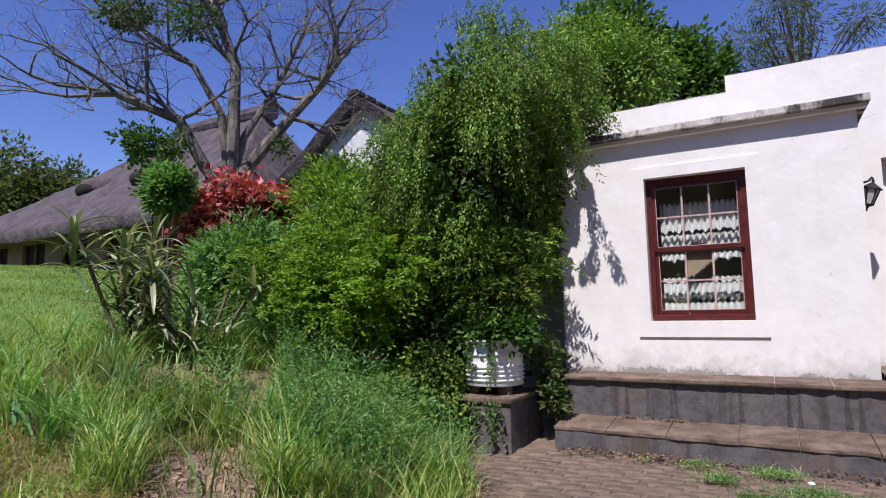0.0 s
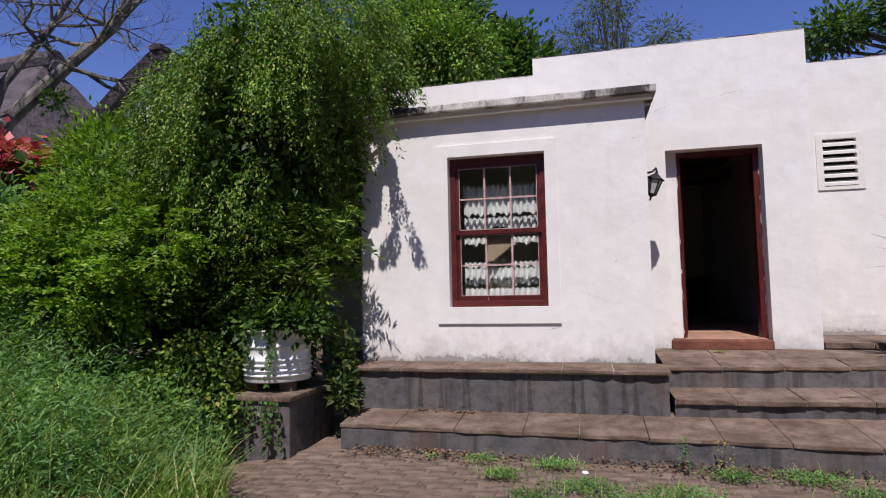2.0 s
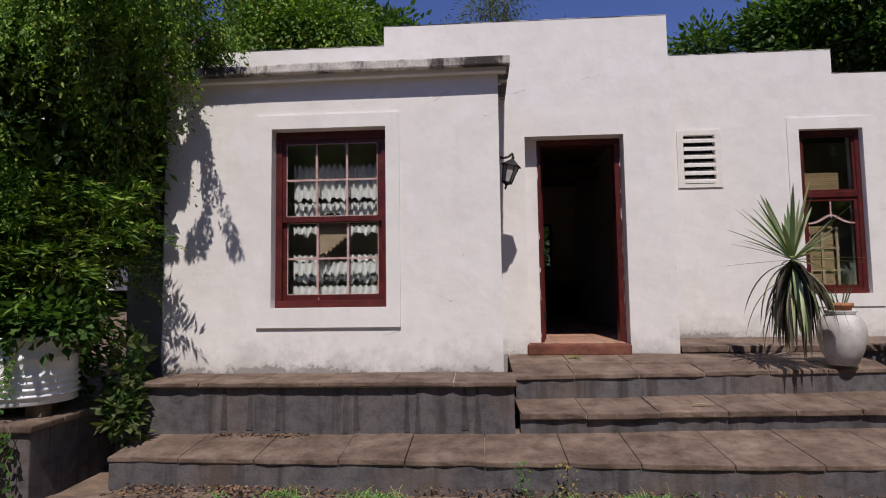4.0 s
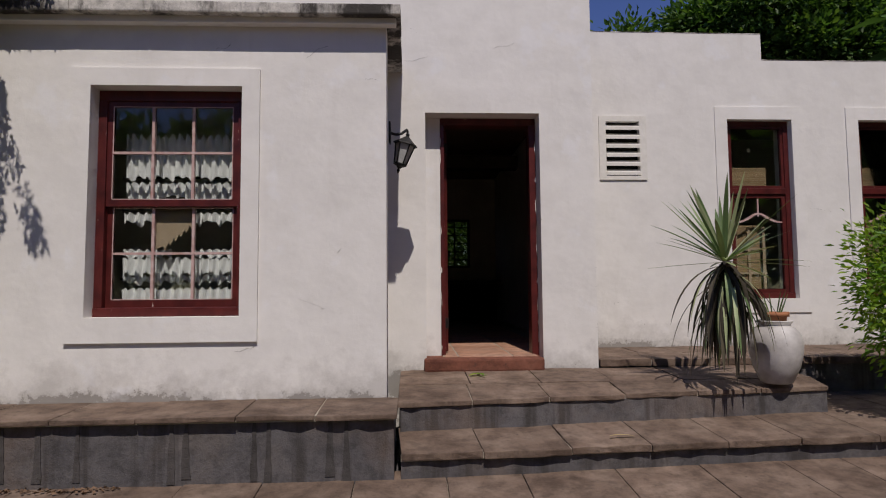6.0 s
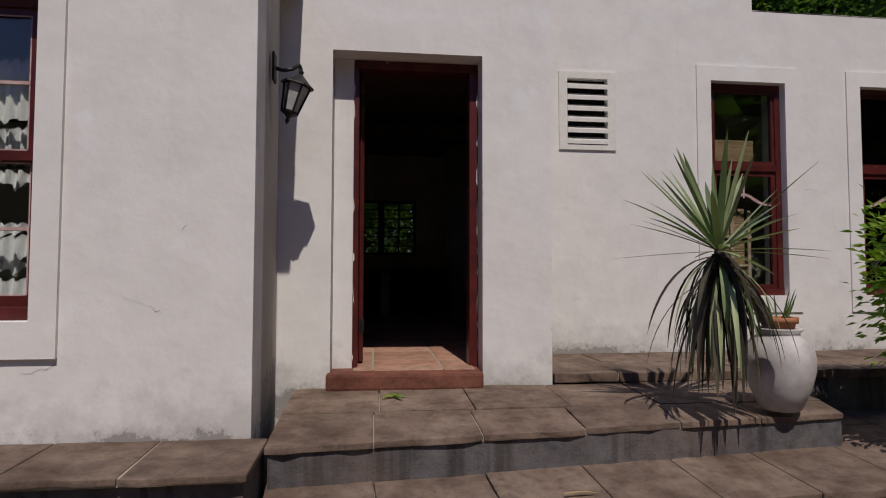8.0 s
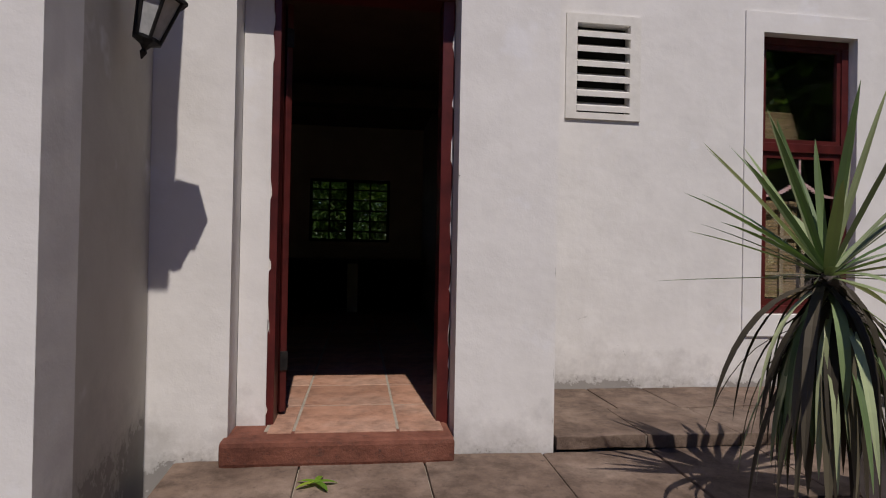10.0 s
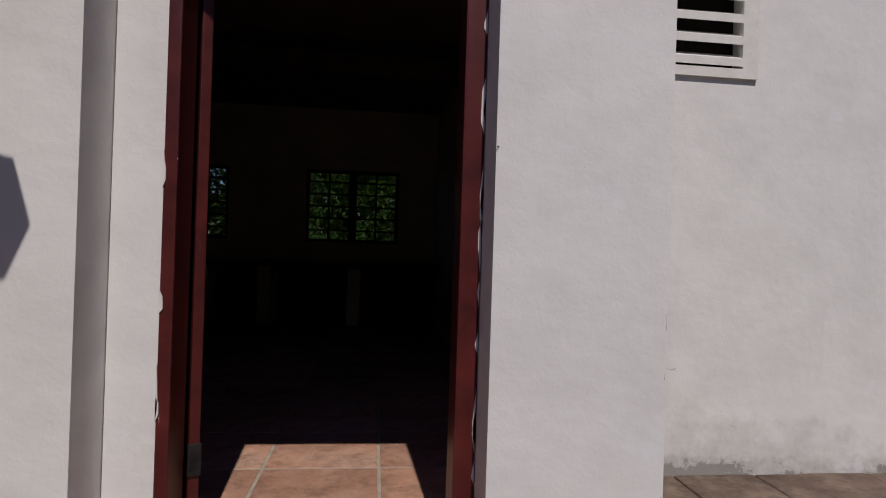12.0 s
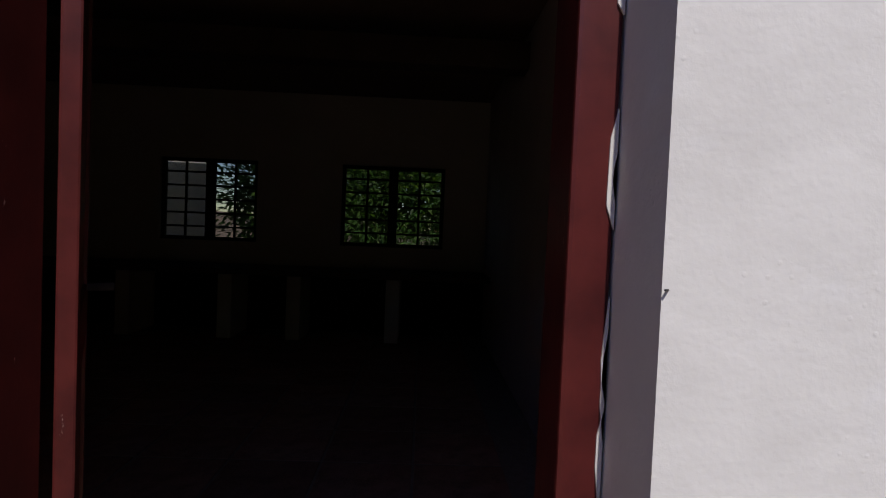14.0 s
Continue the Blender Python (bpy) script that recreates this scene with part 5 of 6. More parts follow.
def creeper():
    """Ivy over the plinth and the bank beside it."""
    rng = np.random.default_rng(41)
    t = thing("ivy_mound", (-3.05, 5.6, 0.3), "small-leaved ivy sprawling over the plinth", "ivy")
    P, u = shell(6500, (-3.12, 5.85, 0.48), (0.44, 0.60, 0.52), rng, 0.6, 14, 0.4)
    keep = P[:, 2] > -0.05
    P, u = P[keep], u[keep]
    leaf_mesh("leaves", P, u * 0.4 + rng.normal(size=u.shape) * 0.6 + np.array([0, 0, -0.5]), rng.uniform(0.035, 0.065, len(P)), 0.018, L_WEEP, t, rng)
    bm = bmesh.new()
    Q, D = [], []
    for i in range(26):
        x, y = rng.uniform(-2.86, -2.22), 5.86 - rng.uniform(0, 0.02)
        if i > 19:
            x, y = rng.uniform(-2.75, -2.33), 5.97
        p = Vector((x, y, 0.555 if i <= 19 else 1.09))
        for k in range(int(rng.integers(4, 12)) if x < -2.3 or i > 19 else int(rng.integers(2, 7))):
            q = p + Vector((rng.normal() * 0.02, -abs(rng.normal()) * 0.006, -0.045))
            tube(bm, p, q, 0.003, 0.003, 4)
            Q.append(tuple(q)), D.append((rng.normal() * 0.6, -0.3, -0.7))
            Q.append(tuple(q)), D.append((rng.normal() * 0.8, -0.4, -0.4))
            p = q
    part("branchwork", bm, TWIG, t)
    leaf_mesh("hanging_leaves", np.array(Q), np.array(D), 0.05, 0.016, L_DARK, t, rng)
    # broad pale leaves between plinth and ledge
    v = thing("pale_creeper", (-1.95, 6.75, 0.3), "creeper with broad pale variegated leaves", "creeper")
    for c, r, n in (((-2.03, 6.66, 0.75), (0.15, 0.20, 0.40), 90), ((-1.93, 6.48, 0.48), (0.13, 0.14, 0.2), 55)):
        P, u = shell(n, c, r, rng, 0.4)
        leaf_mesh("leaves", P, u * 0.8 + rng.normal(size=u.shape) * 0.5, rng.uniform(0.08, 0.14, n), 0.032, L_OLIVE, v, rng)
        P, u = shell(n * 3, c, r, rng, 0.1)
        leaf_mesh("small_leaves", P, u + rng.normal(size=u.shape), 0.07, 0.02, L_DARK, v, rng)
    bm = bmesh.new()
    tube(bm, Vector((-2.0, 6.7, 0.2)), Vector((-2.0, 6.72, 0.9)), 0.008, 0.004, 6)
    part("branchwork", bm, TWIG, v)


creeper()


def striped_plant(name, c, n, h, seed):
    rng = random.Random(seed)
    bz = float(ground_z(c[0], c[1]))
    t = thing(name, (c[0], c[1], bz), "clump of striped strap-leaved dracaena", "dracaena", "dracaena clumps")
    bm = bmesh.new()
    heads = []
    for i in range(9):
        hd = Vector((c[0] + rng.uniform(-0.5, 0.5), c[1] + rng.uniform(-0.5, 0.5), bz + h * rng.uniform(0.5, 1.05)))
        heads.append(hd)
        tube(bm, Vector((c[0], c[1], bz - 0.05)), hd, 0.025, 0.018, 6)
    part("branchwork", bm, TWIG, t)
    for i in range(n):
        hd = heads[i % len(heads)]
        a, el = rng.uniform(0, 6.28), math.radians(rng.uniform(-10, 75))
        way = Vector((math.cos(a) * math.cos(el), math.sin(a) * math.cos(el), math.sin(el)))
        bm = bmesh.new()
        blade(bm, hd + Vector((0, 0, rng.uniform(-0.45, 0.05))), way, Vector((0, 0, 1)), rng.uniform(0.30, 0.50), rng.uniform(0.022, 0.036), rng.uniform(0.4, 1.5))
        part("leaf", bm, L_VAR, t)


striped_plant("dracaena", (-5.45, 4.15), 295, 1.35, 3)
striped_plant("dracaena", (-5.15, 4.75), 90, 0.8, 4)


# ---- grass and weeds ----
def grass():
    rng = np.random.default_rng(51)
    t = thing("grass", (-3.5, 3.5, 0.4), "rank uncut grass over the bank", "grass", kind="stuff")

    def spots(n, x0, x1, y0, y1, clump=0.0, seed_n=80):
        if clump:
            c = np.stack([rng.uniform(x0, x1, seed_n), rng.uniform(y0, y1, seed_n)], 1)
            p = c[rng.integers(0, seed_n, n)] + rng.normal(size=(n, 2)) * clump
        else:
            p = np.stack([rng.uniform(x0, x1, n), rng.uniform(y0, y1, n)], 1)
        x, y = p[:, 0], p[:, 1]
        edge = -1.75 + 0.10 * np.sin(2.1 * y) - 0.12 * np.maximum(4.4 - y, 0) - 0.66 * np.maximum(y - 4.4, 0)
        bare = np.sin(1.9 * x + 0.7) * np.sin(2.3 * y + 1.1) + 0.5 * np.sin(5.3 * x) * np.sin(4.1 * y) > 0.27
        keep = (x < edge) & ~((x > -2.9) & (y > 5.8) & (y < 6.9)) & ~(bare & (rng.random(n) < 0.93))
        x, y = x[keep], y[keep]
        return np.stack([x, y, ground_z(x, y) - 0.03], 1)

    p = spots(26000, -7.5, -1.6, 1.0, 6.6)
    blades_mesh("short_blades", p, rng.uniform(0.05, 0.19, len(p)) * (0.75 + 0.25 * smooth_step(2.5, 5, p[:, 1])), rng.uniform(0.0022, 0.0045, len(p)), rng.uniform(0.2, 1.0, len(p)), L_GRASS, t, rng)
    p = spots(12000, -6.5, -1.8, 2.6, 5.0, 0.10, 120)
    blades_mesh("tall_blades", p, rng.uniform(0.22, 0.52, len(p)), rng.uniform(0.0035, 0.007, len(p)), rng.uniform(0.3, 0.9, len(p)), L_GRASS, t, rng, seg=4)
    p = spots(34000, -7.0, -1.7, 1.0, 4.9, 0.26, 85)
    blades_mesh("dry_blades", p, rng.uniform(0.05, 0.20, len(p)), rng.uniform(0.002, 0.005, len(p)), rng.uniform(0.6, 1.6, len(p)), L_DRY, t, rng)
    p = spots(9000, -6.5, -1.7, 1.2, 6.0, 0.07, 170)
    blades_mesh("tussocks", p, rng.uniform(0.08, 0.26, len(p)), rng.uniform(0.003, 0.006, len(p)), rng.uniform(0.4, 1.3, len(p)), L_GRASS, t, rng)
    p = spots(1500, -6.0, -2.0, 2.6, 6.0, 0.06, 60)
    blades_mesh("broad_blades", p, rng.uniform(0.35, 0.75, len(p)), rng.uniform(0.007, 0.012, len(p)), rng.uniform(0.5, 1.1, len(p)), L_FERN, t, rng, seg=6)
    # tall seeding stems
    p = spots(260, -6.0, -2.2, 3.5, 6.3)
    blades_mesh("seed_stems", p, rng.uniform(0.6, 1.0, len(p)), 0.0022, rng.uniform(0.1, 0.4, len(p)), L_GRASS, t, rng, seg=5)

    w = thing("feathery_weeds", (-3.6, 4.8, 0.6), "soft feathery weeds among the grass", "weeds", kind="stuff")
    n = 560
    c = spots(n, -6.0, -2.3, 3.8, 6.0, 0.25, 30)
    hh = rng.uniform(0.25, 0.75, len(c))
    per = 46
    f = rng.random((len(c), per))
    ang = rng.uniform(0, 6.28, (len(c), per))
    rad = 0.16 * (1 - 0.6 * f) * rng.random((len(c), per))
    q = np.stack([c[:, None, 0] + rad * np.cos(ang), c[:, None, 1] + rad * np.sin(ang), c[:, None, 2] + hh[:, None] * f + 0.05], -1).reshape(-1, 3)
    d = np.stack([np.cos(ang), np.sin(ang), 0.5 * np.ones_like(ang)], -1).reshape(-1, 3)
    leaf_mesh("leaves", q, d + rng.normal(size=d.shape) * 0.4, rng.uniform(0.03, 0.075, len(q)), 0.0075, L_FERN, w, rng)

    lawn = thing("lawn", (-13, 6, 2), "mown green lawn rising to the thatched house", "lawn", kind="structure")
    xs, ys = np.linspace(-40, -6.8, 70), np.linspace(-6, 26, 60)
    gx, gy = np.meshgrid(xs, ys)
    V = np.stack([gx, gy, ground_z(gx, gy) + 0.0], -1).reshape(-1, 3)
    m = len(xs)
    F = np.array([(j * m + i, j * m + i + 1, (j + 1) * m + i + 1, (j + 1) * m + i) for j in range(len(ys) - 1) for i in range(m - 1)])
    fast_mesh("turf", V, F, LAWN, lawn, smooth=True)
    p = np.stack([rng.uniform(-20, -7, 60000), rng.uniform(1.5, 9.8, 60000)], 1)
    p = np.stack([p[:, 0], p[:, 1], ground_z(p[:, 0], p[:, 1])], 1)
    blades_mesh("blades", p, rng.uniform(0.03, 0.075, len(p)), rng.uniform(0.003, 0.007, len(p)), 0.6, L_LAWN, lawn, rng, seg=2)


LAWN = plain("turf", (0.085, 0.16, 0.03), (0.13, 0.21, 0.05), 1.5, 0.9, bump_s=0.6, dist=0.04, fine=14)
grass()


# ---- trees ----
def grow(bm, p, d, length, r, depth, rng, tips, bend=0.35, seg=3):
    """A limb of a few bowed lengths that forks into smaller ones."""
    for i in range(seg):
        d2 = (d + Vector((rng.gauss(0, bend * 0.45), rng.gauss(0, bend * 0.45), rng.gauss(0.05, bend * 0.35)))).normalized()
        q = p + d2 * (length / seg)
        r2 = r * 0.86
        tube(bm, p, q, r, r2, 7 if r > 0.04 else (5 if r > 0.012 else 3))
        p, d, r = q, d2, r2
        if depth > 0 and i < seg - 1 and rng.random() < 0.75:
            side = (d + Vector((rng.gauss(0, 0.8), rng.gauss(0, 0.8), rng.gauss(0.15, 0.5)))).normalized()
            grow(bm, p, side, length * rng.uniform(0.45, 0.7), r * 0.55, depth - 1, rng, tips, bend, seg)
    if depth > 0:
        for k in range(rng.choice((2, 3))):
            side = (d + Vector((rng.gauss(0, 0.6), rng.gauss(0, 0.6), rng.gauss(0.1, 0.45)))).normalized()
            grow(bm, p, side, length * rng.uniform(0.5, 0.75), r * 0.7, depth - 1, rng, tips, bend, seg)
    else:
        tips.append(p.copy())


def bare_tree():
    rng = random.Random(9)
    t = thing("bare_tree", (-9.85, 9.13, 1.25), "nearly leafless spreading tree with gnarled grey limbs", "tree")
    bm = bmesh.new()
    fork = Vector((-9.85, 9.13, 3.95))
    tube(bm, Vector((-9.90, 9.18, 1.05)), Vector((-9.80, 9.11, 2.65)), 0.24, 0.20, 12)
    tube(bm, Vector((-9.80, 9.11, 2.65)), fork, 0.20, 0.19, 12)
    part("trunk", bm, PALE_BARK, t)
    limbs = (((-10.15, 8.73, 4.50), (-10.45, 8.33, 5.45), (-11.15, 7.43, 5.85), 0.13), ((-9.80, 9.18, 5.35), (-9.77, 9.19, 6.75), (-10.05, 8.83, 8.05), 0.14),
             ((-9.55, 9.43, 4.63), (-9.00, 10.03, 5.70), (-8.35, 10.53, 6.65), 0.14), ((-9.95, 8.98, 5.65), (-10.29, 8.53, 6.65), (-10.85, 7.73, 7.25), 0.08),
             ((-9.75, 9.43, 5.25), (-9.35, 10.03, 6.55), (-8.95, 10.43, 7.85), 0.08))
    tips = []
    for a, b, c, r in limbs:
        bm = bmesh.new()
        a, b, c = Vector(a), Vector(b), Vector(c)
        tube(bm, fork, a, r * 1.15, r, 9), tube(bm, a, b, r, r * 0.8, 9), tube(bm, b, c, r * 0.8, r * 0.6, 8)
        out = (c - b).normalized()
        for p, l, n in ((b, 1.2, 3), ((b + c) / 2, 1.1, 3), (c, 1.5, 5)):
            for k in range(n):
                d = (out + Vector((rng.gauss(0, 0.7), rng.gauss(0, 0.7), rng.gauss(0.1, 0.5)))).normalized()
                grow(bm, p, d, l * rng.uniform(0.8, 1.15), r * 0.36, 3, rng, tips, 0.62)
        part("limb", bm, PALE_BARK, t)
    r2 = np.random.default_rng(5)
    for c, r, n in (((-10.80, 7.88, 4.85), (0.75, 0.7, 0.4), 1500), ((-11.05, 7.53, 7.55), (0.6, 0.6, 0.35), 900), ((-10.45, 8.53, 7.65), (0.6, 0.6, 0.4), 700), ((-9.15, 9.93, 5.05), (0.25, 0.25, 0.25), 160)):
        P, u = shell(n // 6, c, r, r2, 0.2, 8, 0.5)
        Q, off = tufts(P, r2, 6, 0.07)
        leaf_mesh("leaf_tuft", Q, off + np.repeat(u, 6, 0) * 0.05, 0.11, 0.032, L_DARK, t, r2)
    some = [tips[int(i)] for i in r2.integers(0, len(tips), 260)]
    Q, off = tufts(np.array([tuple(p) for p in some]), r2, 4, 0.04)
    leaf_mesh("seed_pods", Q, off + np.array([0, 0, -0.03]), 0.06, 0.012, L_DRY, t, r2)


bare_tree()


def crowned_tree(name, label, root, clumps, mat, leaf, width, seed, trunk_r=0.2, density=1.0, droop=0.0, per=10, spread=0.2):
    """A tree whose crown is made of leafy clumps with gaps, each on its own limb."""
    rng = np.random.default_rng(seed)
    t = thing(name, root, label, "tree")
    bm = bmesh.new()
    root = Vector(root)
    mean = Vector(np.mean([c for c, r, n in clumps], 0))
    top = root.lerp(mean, 0.62)
    tube(bm, root - Vector((0, 0, 0.3)), root.lerp(top, 0.5) + Vector((0.1, 0, 0)), trunk_r, trunk_r * 0.8, 9)
    tube(bm, root.lerp(top, 0.5) + Vector((0.1, 0, 0)), top, trunk_r * 0.8, trunk_r * 0.6, 9)
    allq, alld = [], []
    for c, r, n in clumps:
        n = int(n * density)
        P, u = shell(max(n // per, 4), c, r, rng, 0.35, 10, 0.45)
        Q, off = tufts(P, rng, per, spread)
        allq.append(Q), alld.append(np.repeat(u, per, 0) * 0.5 + unit(off) + np.array([0, 0, -droop]))
        for k in range(7):
            e = Vector(P[int(rng.integers(0, len(P)))])
            m = top.lerp(e, 0.5) + Vector((0, 0, 0.15 * (e - top).length))
            tube(bm, top, m, trunk_r * 0.4, trunk_r * 0.2, 6), tube(bm, m, e, trunk_r * 0.2, 0.015, 4)
    Q, D = np.concatenate(allq), np.concatenate(alld)
    leaf_mesh("crown", Q, D, rng.uniform(0.7, 1.3, len(Q)) * leaf, rng.uniform(0.8, 1.2, len(Q)) * width, mat, t, rng)
    part("trunk", bm, BARK, t)
    return t


crowned_tree("broadleaf_tree", "glossy dark green broadleaf tree behind the building", (-2.4, 18.0, 0.0),
             (((-3.6, 17.6, 8.3), (1.5, 1.5, 1.9), 9000), ((-2.4, 18.0, 7.8), (1.2, 1.3, 1.4), 7000), ((-1.3, 18.0, 7.4), (0.85, 1.0, 0.85), 5000), ((-2.9, 18, 6.0), (1.9, 1.6, 1.5), 9000), ((-4.6, 17.2, 7.2), (1.4, 1.3, 1.6), 6000), ((-0.75, 18.2, 6.2), (0.8, 0.9, 0.9), 4000)),
             L_DARK, 0.22, 0.062, 61, 0.25)
crowned_tree("yellowing_tree", "tall tree with yellowing drooping foliage", (-3.8, 14.0, 0.0),
             (((-3.4, 14.0, 7.3), (1.0, 1.0, 1.1), 8000), ((-2.5, 13.6, 6.5), (1.1, 1.0, 1.1), 8000), ((-3.8, 13.6, 6.0), (1.2, 1.2, 1.4), 8000)), L_WEEP, 0.12, 0.028, 62, 0.18, droop=0.6, spread=0.14)
crowned_tree("far_gum_tree", "thin-crowned gum tree beyond the roof", (1.6, 26.5, 0.0),
             (((0.0, 26.3, 11.7), (1.2, 1.0, 0.6), 1500), ((1.0, 26.3, 12.8), (0.9, 0.9, 0.8), 1300), ((1.9, 26.5, 13.9), (1.0, 0.9, 0.9), 1400), ((1.9, 26.5, 12.1), (0.7, 0.8, 0.7), 1000), ((3.6, 26.1, 11.6), (0.8, 0.8, 0.5), 1200), ((0.9, 26.3, 11.0), (1.6, 0.9, 0.4), 1400)), L_OLIVE, 0.20, 0.024, 63, 0.16, density=0.7, droop=0.4, spread=0.24)
crowned_tree("spreading_tree", "broad flat-crowned dark tree behind the set-back wall", (9.6, 19.0, 0.0),
             (((7.3, 19.6, 8.4), (0.9, 1.2, 0.26), 1500), ((9.3, 18.9, 8.6), (1.3, 1.5, 0.5), 5000), ((10.4, 18.2, 8.6), (1.9, 1.7, 0.9), 8000), ((12.6, 17.9, 8.6), (1.9, 1.7, 1.1), 8000), ((10.3, 18.4, 7.7), (1.8, 1.5, 0.5), 4500), ((11.9, 17.6, 7.3), (2.2, 1.6, 0.7), 7000), ((14.8, 17.6, 8.2), (1.8, 1.6, 1.3), 6000)), L_DARK, 0.20, 0.05, 64, 0.3)
crowned_tree("far_olive_tree", "rounded olive-green tree beyond the thatched house", (-36.0, 18.0, 2.7),
             (((-36.5, 17.0, 7.6), (3.2, 3.2, 3.0), 9000), ((-34.8, 19.0, 7.2), (2.4, 2.2, 2.4), 6000), ((-38.5, 14.5, 7.4), (3.0, 3.0, 3.0), 6000), ((-36, 17, 4.5), (3.8, 3.4, 2.2), 7000)), L_OLIVE, 0.34, 0.09, 65, 0.35, spread=0.35)
crowned_tree("garden_tree", "leafy green tree in the garden behind the house", (1.6, 20.0, 0.0),
             (((1.4, 19.0, 2.6), (1.8, 1.2, 1.2), 4000), ((-0.9, 20.0, 2.4), (1.3, 1.2, 1.2), 3000), ((2.6, 19.0, 4.2), (1.6, 1.3, 1.2), 3000), ((0.0, 20.0, 4.4), (2.2, 1.3, 1.1), 3500)), L_DARK, 0.20, 0.03, 66, 0.15, density=2.0)


# unseen trees, added to cut sky light on shaded walls and darken panes
SKY_BLOCK_CLUMPS = (((-2.2, 0, 3.6), (2.6, 2.0, 2.3), 1500), ((2.2, 0.4, 3.8), (2.6, 2.0, 2.4), 1500), ((0, -0.4, 5.2), (2.6, 2.0, 1.6), 1500))


def sky_block_tree(x, y, s, seed):
    crowned_tree("sky_block_tree", "unseen broad dark tree added round the yard to cut sky light", (x, y, -0.3), tuple(((x + c[0] * s, y + c[1], c[2] * s), tuple(v * s for v in r), n) for c, r, n in SKY_BLOCK_CLUMPS), L_DARK, 0.6, 0.2, seed, 0.3, density=1.5, spread=0.5)


for k in range(7):
    sky_block_tree(-24 + 7.0 * k, -15.5 + (k % 2), 1.25 if k < 5 else 1.6, 80 + k)
for k in range(4):
    sky_block_tree(17.6 - 0.2 * k, -9.0 + 6.0 * k, 1.7, 90 + k)


def palm():
    rng = random.Random(3)
    t = thing("garden_palm", (1.25, 17.6, 0), "feathery palm outside the back window", "palm")
    bm = bmesh.new()
    tube(bm, Vector((1.25, 17.6, -0.2)), Vector((1.25, 17.6, 1.3)), 0.12, 0.10, 8)
    part("trunk", bm, BARK, t)
    for i in range(16):
        a, el = i * 0.393 + rng.uniform(-0.1, 0.1), math.radians(rng.uniform(25, 75))
        way = Vector((math.cos(a) * math.cos(el), math.sin(a) * math.cos(el), math.sin(el)))
        p, d = Vector((1.25, 17.6, 1.3)), way
        bm = bmesh.new()
        for k in range(16):
            q = p + d * 0.10
            tube(bm, p, q, 0.008, 0.007, 4)
            for s in (-1, 1):
                side = d.cross(Vector((0, 0, 1))).normalized() * s
                blade(bm, q, side + d * 0.6, Vector((0, 0, 1)), 0.32 * (1 - k / 20), 0.009, 0.7, n=3)
            p, d = q, (d + Vector((0, 0, -0.09))).normalized()
        part("frond", bm, L_FERN, t)


palm()


